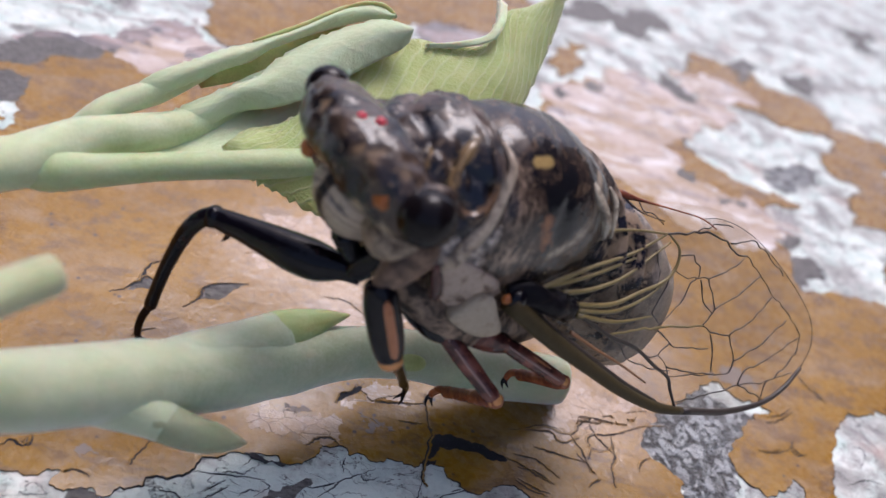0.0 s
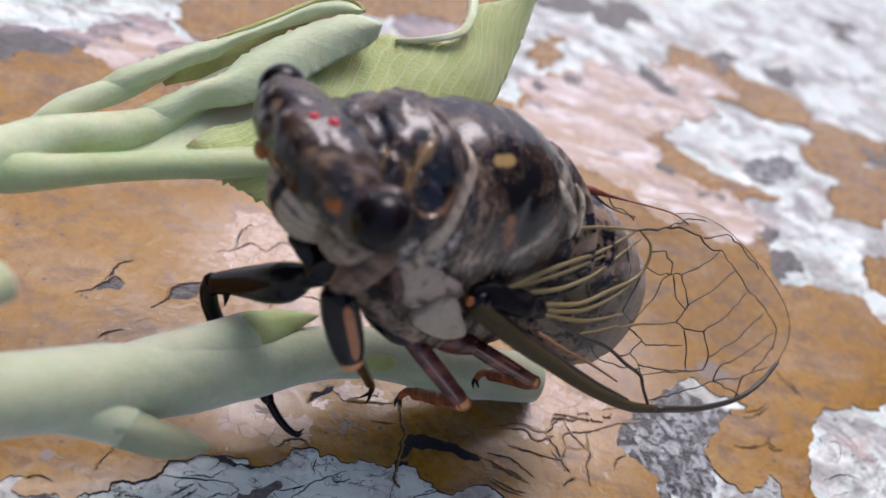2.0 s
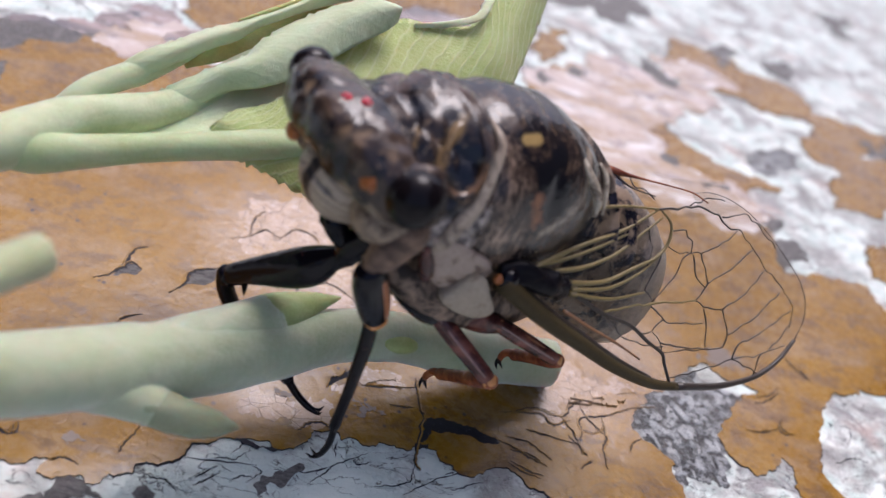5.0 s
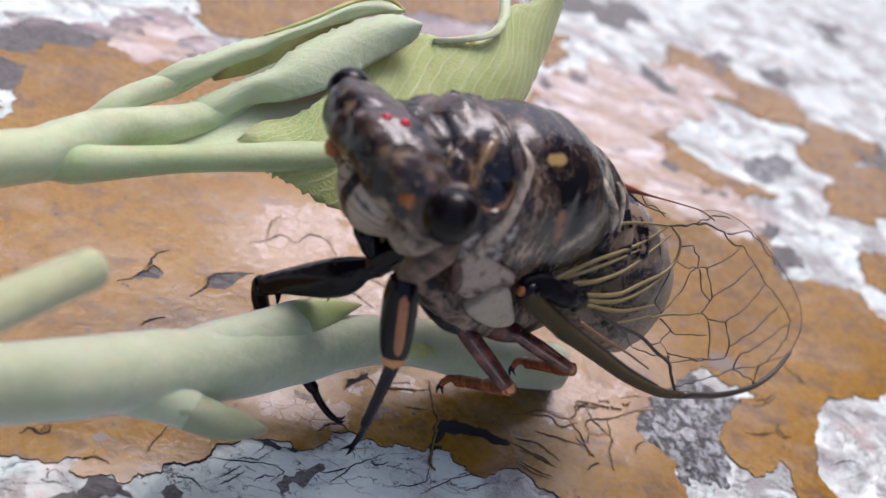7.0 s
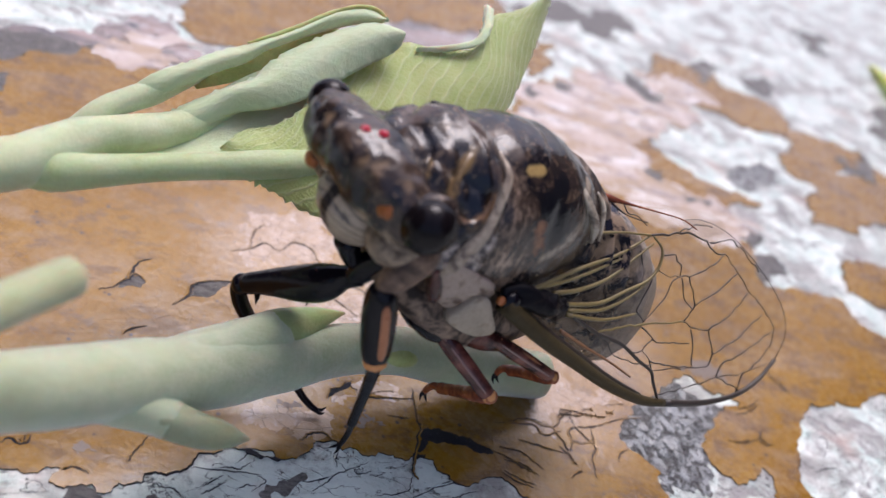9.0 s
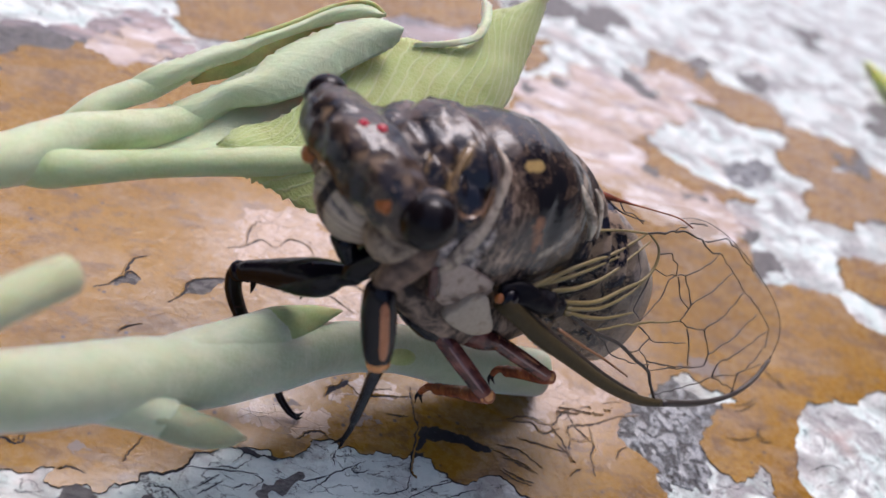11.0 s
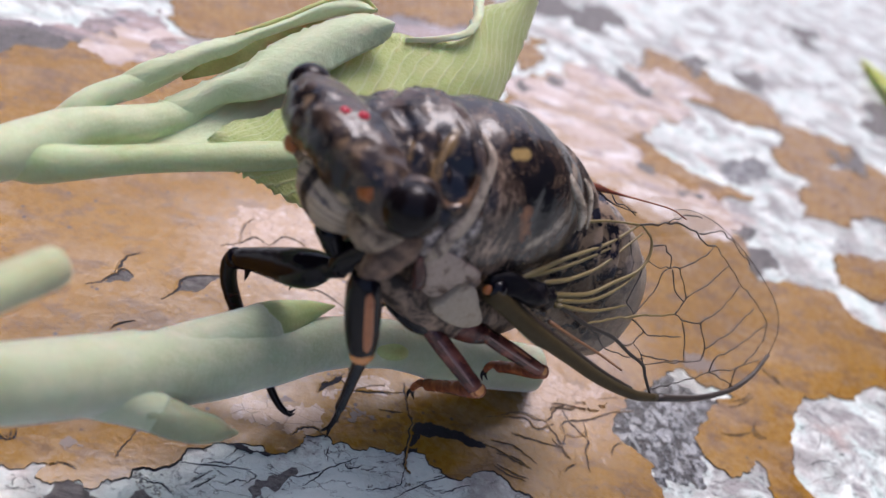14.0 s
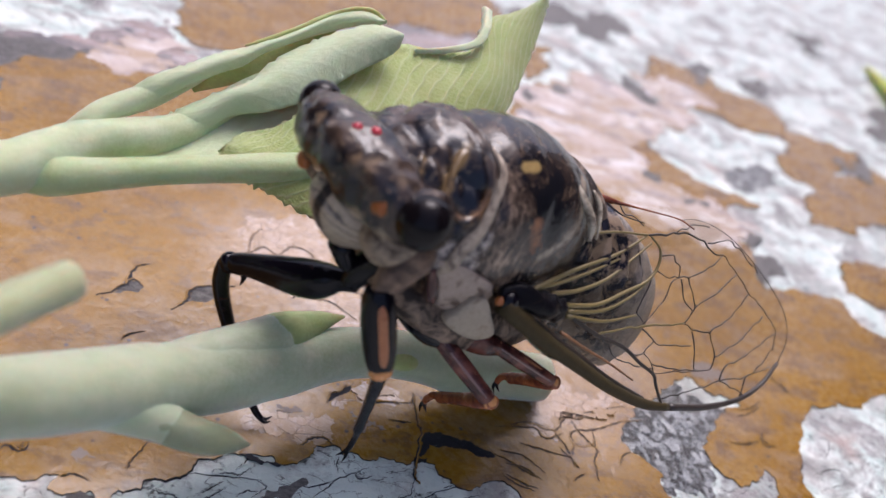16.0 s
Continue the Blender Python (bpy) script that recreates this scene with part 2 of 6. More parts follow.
def shell(name, lo=0.40, hi=0.64):
    """The ground of all the glossy shells: black and dusty brown, finely pitted. Gives the builder, its colour and its fine grain."""
    m = Mat(name)
    fine = m.noise(3.2, 6, 0.7)
    dusty = m.ramp(m.noise(0.42, 6, 0.62, warp=0.5), (lo, 0.0), (hi, 1.0))
    col = m.mix(dusty, (0.009, 0.008, 0.011), m.mix(fine, (0.022, 0.015, 0.012), (0.11, 0.068, 0.046)))
    speck = m.ramp(m.noise(1.5, 7, 0.68, warp=0.4), (0.56, 0.0), (0.64, 1.0))
    col = m.mix(m.math("MULTIPLY", speck, 0.75), col, m.mix(fine, (0.10, 0.065, 0.04), (0.26, 0.175, 0.11)))
    return m, col, fine


def polish(m, col, fine, rough=0.2):
    """Closes a glossy shell: colour, gloss under a thin clear coat, soft dents and fine pits."""
    m.set(Base_Color=col, Roughness=m.ramp(fine, (0.3, rough), (0.7, rough + 0.1)), Specular_IOR_Level=0.42)
    m.bump(m.noise(0.7, 3), 0.07)
    m.bump(m.noise(1.9, 4, 0.6), 0.035)
    m.bump(fine, 0.008)
    return m.m


def make_back():
    m, col, fine = shell("dark_back_cuticle", 0.43, 0.64)
    downy = m.mix(m.ramp(m.noise(1.1, 7, 0.7, co=m.stretch(1.5, 0.7, 0.6)), (0.42, 0.0), (0.62, 1.0)), (0.028, 0.019, 0.016), (0.33, 0.23, 0.165))
    col = m.mix(m.blobs([(5.7, 6.4, 3.2, 2.3), (6.2, 4.6, 5.4, 1.5), (5.2, 7.3, -0.5, 3.0), (3.6, 7.6, -3.0, 2.6)], 0.4, 0.7), col, downy)
    col = m.mix(m.blobs([(-4.5, -1.0, 5.6, 3.2), (0.5, -5.0, 5.0, 3.0)], 0.4, 0.8), col, (0.07, 0.052, 0.046))
    col = m.mix(m.blobs([(1.9, 6.0, 4.2, 2.1), (0.6, 4.9, 5.4, 1.6), (0.2, 6.6, 3.0, 2.0), (1.0, 7.0, 2.0, 1.4)], 0.3, 0.4), col, (0.007, 0.007, 0.010))
    col = m.mix(m.strokes([(4.4, 3.9, 6.1), (3.2, 3.8, 6.15)], 0.62, 0.2), col, m.mix(fine, (0.22, 0.14, 0.05), (0.44, 0.30, 0.12)))
    col = m.mix(m.strokes([(2.9, 6.9, 2.7), (2.4, 7.2, 1.7), (2.0, 7.4, 0.7)], 0.75, 0.6, 0.9), col, (0.25, 0.105, 0.05))
    col = m.mix(m.strokes([(-4.2, 3.6, 5.2), (-3.4, 5.4, 4.1), (-3.2, 6.5, 2.6), (-1.2, 7.4, 0.9), (0.6, 7.7, -0.2)], 0.8, 0.5, 0.9), col, m.mix(fine, (0.16, 0.12, 0.09), (0.42, 0.34, 0.25)))
    return polish(m, col, fine, 0.1)


def make_neck():
    m, col, fine = shell("furrowed_neck_cuticle", 0.43, 0.62)
    tan = m.mix(fine, (0.12, 0.075, 0.035), (0.29, 0.19, 0.09))
    col = m.mix(m.blobs([(11.0, -4.5, 5.2, 2.6), (12.5, -2.6, 4.8, 1.4), (8.6, -1.0, 6.9, 1.6), (14.0, 3.8, 3.0, 1.2)], 0.4, 0.7), col, (0.105, 0.072, 0.058))
    col = m.mix(m.blobs([(12.3, 0.2, 5.4, 1.3), (10.6, 1.5, 6.0, 1.1), (10.2, 5.2, 3.8, 1.3), (9.4, 4.6, 5.0, 1.1)], 0.3, 0.5), col, (0.007, 0.008, 0.014))
    col = m.mix(m.strokes([(13.8, 3.0, 3.8), (13.2, 1.8, 4.5)], 0.45, 0.6, 0.9), col, tan)
    col = m.mix(m.strokes([(9.6, 2.2, 6.2), (10.5, 2.6, 5.7), (11.5, 3.5, 4.6), (12.2, 4.6, 3.6)], 0.6, 0.7, 0.9), col, tan)
    col = m.mix(m.strokes([(8.3, 4.9, 4.8), (8.6, 5.6, 3.8), (9.3, 6.1, 3.0), (10.2, 6.35, 2.4), (10.9, 6.1, 2.4)], 0.5, 0.5, 0.8), col, m.mix(fine, (0.13, 0.06, 0.03), (0.34, 0.19, 0.09)))
    col = m.mix(m.strokes([(8.0, 5.0, 5.2), (8.2, 6.2, 3.8), (9.0, 7.0, 2.0), (9.5, 7.5, 0.2)], 0.5, 0.4, 0.8), col, m.mix(fine, (0.2, 0.16, 0.11), (0.5, 0.41, 0.30)))
    col = m.mix(m.blobs([(9.3, 7.4, 0.2, 1.5), (8.4, 7.6, -1.4, 2.0), (10.6, 7.2, -0.6, 1.4), (7.8, 7.6, 1.2, 1.2)], 0.45, 0.5), col, m.mix(m.ramp(m.noise(1.3, 6, 0.7), (0.4, 0.0), (0.62, 1.0)), (0.05, 0.04, 0.042), (0.46, 0.39, 0.35)))
    return polish(m, col, fine, 0.1)


def make_head():
    m, col, fine = shell("mottled_head_cuticle")
    tan = m.mix(fine, (0.09, 0.06, 0.04), (0.33, 0.22, 0.13))
    col = m.mix(m.blobs([(17.0, -1.6, 4.7, 2.0), (15.6, 3.6, 4.2, 1.5), (16.6, -6.8, 3.2, 1.6)], 0.45, 0.7), col, (0.065, 0.045, 0.036))
    col = m.mix(m.blobs([(19.0, -1.2, 1.6, 2.0), (18.4, 2.6, 1.4, 1.5), (18.8, -4.6, 0.6, 1.8), (18.6, -6.0, 2.0, 1.0)], 0.3, 0.5), col, (0.008, 0.009, 0.017))
    col = m.mix(m.blobs([(18.9, -4.1, 3.0, 0.7), (18.7, -2.5, 3.7, 0.62), (18.6, -0.3, 3.9, 0.5), (18.3, 0.5, 3.9, 0.5), (18.6, 1.3, 3.5, 0.75), (17.9, 2.1, 3.8, 0.8), (16.3, 3.9, 3.9, 0.6)], 0.6, 0.95), col, tan)
    col = m.mix(m.blobs([(17.7, 3.4, -0.9, 1.5), (16.5, 4.9, -0.9, 1.5), (18.4, 0.8, -2.1, 1.3), (18.6, -3.4, -2.2, 1.2)], 0.3, 0.5), col, m.mix(m.noise(1.5, 6, 0.7), (0.12, 0.09, 0.06), (0.54, 0.42, 0.30)))
    col = m.mix(m.strokes([(18.7, 1.2, 0.4), (18.3, 2.5, -0.2), (17.9, 2.9, -1.2)], 0.32, 0.3), col, (0.010, 0.010, 0.014))
    return polish(m, col, fine, 0.12)


def make_abdomen():
    m = Mat("dark_abdomen")
    fine = m.noise(2.0, 6, 0.7)
    reach = m.t.nodes.new("ShaderNodeMapRange")
    reach.inputs["From Min"].default_value, reach.inputs["From Max"].default_value = 16.0, 20.0
    m.link(m.math("ADD", m.math("MULTIPLY", m.axis(0), -1.0), m.math("MULTIPLY", m.noise(0.6, 7, 0.7), 8.0)), reach.inputs["Value"])
    blot = m.ramp(m.noise(0.5, 7, 0.68, warp=0.6), (0.47, 0.0), (0.54, 1.0))
    col = m.mix(blot, (0.008, 0.008, 0.016), m.mix(fine, (0.10, 0.068, 0.045), (0.34, 0.245, 0.17)))
    col = m.mix(m.math("MULTIPLY", reach.outputs[0], 0.85), col, m.mix(fine, (0.14, 0.11, 0.09), (0.62, 0.51, 0.42)))
    m.set(Base_Color=col, Roughness=0.22, Specular_IOR_Level=0.4)
    m.bump(m.noise(0.9, 4), 0.09)
    m.bump(fine, 0.03)
    return m.m


def make_face():
    m = Mat("striped_face_cuticle")
    fine = m.noise(2.0, 6, 0.7)
    down = m.math("ADD", m.axis(2), m.math("ADD", m.math("MULTIPLY", m.math("ABSOLUTE", m.axis(1)), 0.45), m.math("MULTIPLY", m.noise(0.8, 3), 0.9)))
    line = m.math("ABSOLUTE", m.math("SUBTRACT", m.math("FRACT", m.math("DIVIDE", down, 0.95)), 0.5))
    mid = m.ramp(m.math("ADD", m.math("ABSOLUTE", m.axis(1)), m.math("MULTIPLY", fine, 0.8)), (0.75, 0.0), (1.0, 1.0))
    col = m.mix(m.ramp(line, (0.02, 0.0), (0.16, 1.0)), (0.12, 0.10, 0.09), m.mix(fine, (0.20, 0.155, 0.12), (0.58, 0.48, 0.38)))
    col = m.mix(mid, (0.02, 0.016, 0.018), col)
    m.set(Base_Color=col, Roughness=0.4, Specular_IOR_Level=0.3)
    m.bump(m.ramp(line, (0.0, 0.0), (0.25, 1.0)), 0.1)
    return m.m


def make_plain(name, colour, rough=0.5, **more):
    m = Mat(name)
    f = m.noise(2.0, 5, 0.65)
    m.set(Base_Color=m.mix(f, tuple(c * 0.65 for c in colour), tuple(min(1, c * 1.2) for c in colour)), Roughness=rough, **more)
    m.bump(f, 0.03)
    return m.m


def make_pitch():
    m = Mat("black_cracked_wood")
    fine = m.noise(1.3, 7, 0.7)
    fleck = m.ramp(m.noise(2.6, 5, 0.75), (0.64, 0.0), (0.70, 1.0))
    col = m.mix(fleck, m.mix(fine, (0.006, 0.006, 0.009), (0.030, 0.031, 0.042)), (0.34, 0.35, 0.38))
    m.set(Base_Color=col, Roughness=0.55, Specular_IOR_Level=0.15)
    m.bump(fine, 0.1)
    return m.m


def make_membrane():
    m = bpy.data.materials.new("clear_wing_membrane")
    m.use_nodes = True
    t = m.node_tree
    t.nodes.clear()
    out, mixer = t.nodes.new("ShaderNodeOutputMaterial"), t.nodes.new("ShaderNodeMixShader")
    clear, gloss = t.nodes.new("ShaderNodeBsdfTransparent"), t.nodes.new("ShaderNodeBsdfGlossy")
    clear.inputs["Color"].default_value = (0.90, 0.89, 0.86, 1)
    gloss.inputs["Roughness"].default_value = 0.24
    mixer.inputs[0].default_value = 0.08
    t.links.new(clear.outputs[0], mixer.inputs[1])
    t.links.new(gloss.outputs[0], mixer.inputs[2])
    t.links.new(mixer.outputs[0], out.inputs["Surface"])
    return m


MINT, ORANGE, DARK = make_mint(), make_orange(), make_dark_wood("bare_grey_wood", 0.56)
FLECKED = make_dark_wood("flecked_bare_wood", 0.42)
STEM = make_plant("pale_green_stem", (0.34, 0.405, 0.225), (0.43, 0.475, 0.31), 0.9)
STUB = make_plant("yellowish_green_stub", (0.33, 0.37, 0.17), (0.40, 0.44, 0.24), 0.7)
SHOOT = make_plant("downy_green_shoot", (0.43, 0.51, 0.27), (0.53, 0.60, 0.38), 0.6, 0.7)
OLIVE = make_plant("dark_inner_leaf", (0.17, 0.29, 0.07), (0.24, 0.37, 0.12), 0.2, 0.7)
LEAF = make_leaf("fresh_green_leaf", (0.32, 0.41, 0.10), (0.44, 0.52, 0.19), (0.64, 0.69, 0.44), 0.34, 2.6)
YOUNG = make_leaf("downy_young_leaf", (0.42, 0.51, 0.27), (0.54, 0.62, 0.41), (0.68, 0.74, 0.56), 0.06, 2.6, 0.02)
BUD = make_plant("green_bud", (0.27, 0.35, 0.11), (0.35, 0.41, 0.18), 0.2)
OLDBUD = make_plant("olive_bud", (0.20, 0.235, 0.115), (0.27, 0.30, 0.18), 0.3)
HEADSHELL = make_head()
PALE = make_cuticle("pale_waxy_cuticle", (0.03, 0.02, 0.016), (0.36, 0.25, 0.18), 0.42, 0.60, 0.45, scale=0.6, relief=0.1)
ABDOMEN = make_abdomen()
EYE = Mat("glossy_dark_eye").set(Base_Color=(0.007, 0.005, 0.006), Roughness=0.06, Specular_IOR_Level=0.16).m
RED = make_plain("red_ocellus", (0.55, 0.02, 0.04), 0.15)
AMBER = make_plain("orange_spot", (0.34, 0.10, 0.02), 0.4)
LEG = make_cuticle("dark_leg", (0.004, 0.003, 0.006), (0.08, 0.026, 0.016), 0.64, 0.82, 0.12, gloss=0.22, relief=0.05)
RUST = make_cuticle("rusty_leg", (0.045, 0.012, 0.011), (0.26, 0.085, 0.06), 0.46, 0.66, 0.12, scale=0.35, gloss=0.4, relief=0.06)
RUSTRED = make_cuticle("rust_red_shin", (0.14, 0.030, 0.014), (0.45, 0.13, 0.045), 0.40, 0.62, 0.2, gloss=0.4)
STRIPE = make_cuticle("rusty_stripe", (0.20, 0.05, 0.02), (0.50, 0.19, 0.08), 0.32, 0.55, 0.22, scale=0.4, gloss=0.4, relief=0.05)
BLOCKER = make_plain("dark_blocker", (0.05, 0.043, 0.037), 0.9)
YARD = make_plain("bare_earth", (0.16, 0.13, 0.10), 0.9)
KNEE = make_plain("pale_orange_knee", (0.66, 0.28, 0.09), 0.25)
MESO = make_back()
PRONOTUM = make_neck()
COLLAR = make_cuticle("tan_collar", (0.14, 0.105, 0.085), (0.56, 0.45, 0.34), 0.36, 0.56, 0.4, scale=0.9)
FACE = make_face()
GREYPLATE = make_cuticle("grey_downy_cuticle", (0.10, 0.062, 0.045), (0.47, 0.37, 0.305), 0.38, 0.50, 0.5, relief=0.07)
CREAM = make_cuticle("cream_membrane", (0.14, 0.11, 0.08), (0.58, 0.50, 0.38), 0.36, 0.56, 0.45, scale=0.9)
WAX = make_cuticle("white_wax", (0.22, 0.16, 0.115), (0.49, 0.405, 0.31), 0.34, 0.46, 0.55, relief=0.06)
CHEEK = make_cuticle("downy_grey_cheek", (0.07, 0.048, 0.036), (0.38, 0.295, 0.22), 0.38, 0.58, 0.55, scale=0.7, relief=0.1)
RIDGE = make_plain("pinkish_brown_ridge", (0.28, 0.16, 0.14), 0.25)
COXA = make_cuticle("tan_joint", (0.07, 0.045, 0.035), (0.33, 0.21, 0.14), 0.38, 0.62, 0.35, scale=0.6)
WINGROOT = make_cuticle("dull_black_wing_root", (0.006, 0.005, 0.007), (0.07, 0.04, 0.02), 0.56, 0.68, 0.35, gloss=0.12)
COSTA = make_plain("olive_brown_edge", (0.055, 0.040, 0.018), 0.45, Specular_IOR_Level=0.12)
PETIOLE = make_plant("light_green_stalk", (0.35, 0.45, 0.19), (0.42, 0.50, 0.28), 0.4, 0.6)
FRESH = make_plant("yellow_green_rim", (0.30, 0.37, 0.08), (0.42, 0.48, 0.18), 0.3, 0.6)
RIM = make_plant("pale_leaf_rim", (0.50, 0.58, 0.30), (0.62, 0.68, 0.48), 0.5, 0.65)
YELLOWLEAF = make_plant("yellow_green_leaf", (0.55, 0.62, 0.06), (0.68, 0.72, 0.18), 0.1, 0.5)
PITCH = make_pitch()
WORN_FILM = make_plain("greyed_worn_paint", (0.20, 0.15, 0.12), 0.35)
WORN_PINK = make_worn_film()
PRIMER_PINK = make_rubbed("rubbed_pink_primer", (0.34, 0.22, 0.11), (0.48, 0.38, 0.33), (0.66, 0.62, 0.60), (0.19, 0.155, 0.15))
BROWN_PRIMER = make_rubbed("browned_primer", (0.12, 0.09, 0.085), (0.32, 0.22, 0.185), (0.42, 0.35, 0.33), (0.05, 0.042, 0.046))
VEIN = make_plain("olive_vein", (0.20, 0.145, 0.05), 0.4)
RUSTVEIN = make_plain("rusty_vein", (0.26, 0.12, 0.05), 0.4)
DARKVEIN = make_plain("dark_vein", (0.035, 0.025, 0.02), 0.4)
MEMBRANE = make_membrane()


# ---- mesh helpers ----
def finish(name, bm, material, parent=None, label="", smooth=True):
    me = bpy.data.meshes.new(name)
    bmesh.ops.recalc_face_normals(bm, faces=bm.faces)
    bm.to_mesh(me)
    bm.free()
    me.materials.append(material)
    for p in me.polygons:
        p.use_smooth = smooth
    ob = new(name, me)
    if parent:
        ob.parent = parent
    if label:
        ob["label"] = label
    return ob


part = finish


def spline(points, steps=6):
    """Points along a smooth line through the given ones (Catmull-Rom); works on tuples of any length."""
    p = [np.array(q, float) for q in points]
    p = [2 * p[0] - p[1], *p, 2 * p[-1] - p[-2]]
    out = []
    for i in range(1, len(p) - 2):
        a, b, c, d = p[i - 1:i + 3]
        for k in range(steps):
            t = k / steps
            out.append(0.5 * (2 * b + (c - a) * t + (2 * a - 5 * b + 4 * c - d) * t * t + (3 * b - a - 3 * c + d) * t ** 3))
    out.append(p[-2])
    return out


def tube(points, seg=12, steps=6, flat=1.0, bm=None, wobble=0.0):
    """A round stem through rows of (x, y, z, radius) in mm, closed at both ends."""
    bm = bm or bmesh.new()
    rows = spline(points, steps)
    rings, side = [], None
    for i, r in enumerate(rows):
        along = Vector(rows[min(i + 1, len(rows) - 1)][:3] - rows[max(i - 1, 0)][:3]).normalized()
        if side is None:
            side = along.cross(Vector((0, 0, 1)))
            if side.length < 0.1:
                side = along.cross(Vector((0, 1, 0)))
        side = (side - along * side.dot(along)).normalized()
        up = side.cross(along)
        rad = max(r[3], 1e-3)
        ring = []
        for k in range(seg):
            a = 2 * math.pi * k / seg
            w = 1 + (wobble * noise.noise(Vector(r[:3]) * 0.35 + Vector((math.cos(a), math.sin(a), 0))) if wobble else 0)
            ring.append(bm.verts.new((Vector(r[:3]) + side * math.cos(a) * rad * w + up * math.sin(a) * rad * flat * w) * MM))
        rings.append(ring)
    for a, b in zip(rings, rings[1:]):
        for k in range(seg):
            bm.faces.new((a[k], a[(k + 1) % seg], b[(k + 1) % seg], b[k]))
    bm.faces.new(rings[0])
    bm.faces.new(rings[-1][::-1])
    return bm


def loft(sections, seg=28, steps=5, power=2.2, ripple=None):
    """A body along x through rows of (x, half width, top, bottom, sideways centre) in mm."""
    bm = bmesh.new()
    rings = []
    for x, w, top, bot, yc in spline(sections, steps):
        mid = (top + bot) / 2 * 0.6 + bot * 0.4
        ring = []
        for k in range(seg):
            a = 2 * math.pi * k / seg
            c, s = math.cos(a), math.sin(a)
            yy = math.copysign(abs(c) ** (2 / power), c) * max(w, 0.02)
            zz = math.copysign(abs(s) ** (2 / power), s) * ((top - mid) if s > 0 else (mid - bot))
            bump = ripple(x, a) if ripple else 0
            ring.append(bm.verts.new(mm(x, yc + yy * (1 + bump), mid + zz * (1 + bump))))
        rings.append(ring)
    for a, b in zip(rings, rings[1:]):
        for k in range(seg):
            bm.faces.new((a[k], a[(k + 1) % seg], b[(k + 1) % seg], b[k]))
    bm.faces.new(rings[0])
    bm.faces.new(rings[-1][::-1])
    return bm


def ball(x, y, z, rx, ry=None, rz=None, seg=24, lumpy=0.0):
    bm = bmesh.new()
    ry, rz = ry or rx, rz or rx
    m = Matrix.Translation(mm(x, y, z)) @ Matrix.Diagonal((rx * MM, ry * MM, rz * MM, 1))
    bmesh.ops.create_uvsphere(bm, u_segments=seg, v_segments=seg // 2, radius=1)
    for v in bm.verts:
        v.co *= 1 + lumpy * noise.noise(v.co * 1.6 + Vector((x, y, z))) + 0.4 * lumpy * noise.noise(v.co * 4.0 + Vector((z, x, y)))
    bmesh.ops.transform(bm, matrix=m, verts=bm.verts)
    return bm


def plate(corners, swell, back=1.2):
    """A shell plate in the cicada's side: a rounded outline through the corners, swollen outwards along y, with a body behind it."""
    bm = bmesh.new()
    pts = [Vector(p[:3]) for p in spline(corners + corners[:1], 5)][:-1]
    mid = sum(pts, Vector()) / len(pts)
    rings = [[bm.verts.new((mid + (p - mid) * k + Vector((0, swell * h, 0))) * MM) for p in pts] for k, h in ((0.98, -back / swell), (1.0, -0.4), (0.985, 0.0), (0.95, 0.35), (0.7, 0.8), (0.3, 1.0))]
    for a, b in zip(rings, rings[1:]):
        for i in range(len(pts)):
            j = (i + 1) % len(pts)
            bm.faces.new((a[i], a[j], b[j], b[i]))
    bm.faces.new(rings[-1])
    bm.faces.new(rings[0][::-1])
    bmesh.ops.recalc_face_normals(bm, faces=bm.faces)
    return bm


def ragged(points, step=0.8, rough=0.18, seed=1):
    """A closed outline with edges broken up like torn paint."""
    rnd = random.Random(seed)
    pts = [Vector(p) for p in points]
    while True:
        out, grew = [], False
        for a, b in zip(pts, pts[1:] + pts[:1]):
            out.append(a)
            d = b - a
            if d.length > step:
                grew = True
                out.append((a + b) / 2 + Vector((-d.y, d.x)) * rnd.gauss(0, rough))
        pts = out
        if not grew:
            return pts


def sheet(name, points, low, high, material, parent, label="", step=0.6, rough=0.16, seed=1, rim=0.0):
    """A thin film with a torn outline, between two heights."""
    bm = bmesh.new()
    pts = ragged(points, step, rough, seed)
    top = [bm.verts.new(mm(p.x, p.y, high)) for p in pts]
    bot = [bm.verts.new(mm(p.x, p.y, low)) for p in pts]
    n = len(pts)
    edges = [bm.edges.new((top[i], top[(i + 1) % n])) for i in range(n)]
    for i in range(n):
        bm.faces.new((top[i], bot[i], bot[(i + 1) % n], top[(i + 1) % n]))
    bmesh.ops.triangle_fill(bm, edges=edges, use_beauty=True, use_dissolve=False)
    film = finish(name, bm, material, parent, label, smooth=False)
    if rim:
        edge = bmesh.new()
        out = []
        for i, p in enumerate(pts):
            d = pts[(i + 2) % n] - pts[i - 2]
            side = Vector((d.y, -d.x)).normalized() if d.length > 1e-6 else Vector((0, 0))
            out.append(p + side * rim * (0.12 + max(0.0, noise.noise(Vector((p.x * 0.22, p.y * 0.22, seed))) + 0.15) * 1.6))
        area = sum(a.x * b.y - b.x * a.y for a, b in zip(pts, pts[1:] + pts[:1]))
        if area < 0:
            out = [2 * p - q for p, q in zip(pts, out)]
        inner = [edge.verts.new(mm(p.x, p.y, high - 0.05)) for p in pts]
        outer = [edge.verts.new(mm(q.x, q.y, 0.008 + 0.002 * (seed % 5))) for q in out]
        for i in range(n):
            edge.faces.new((inner[i], inner[(i + 1) % n], outer[(i + 1) % n], outer[i]))
        finish("torn_edge", edge, PITCH, film, "dark torn rim of the paint", smooth=False)
    return film


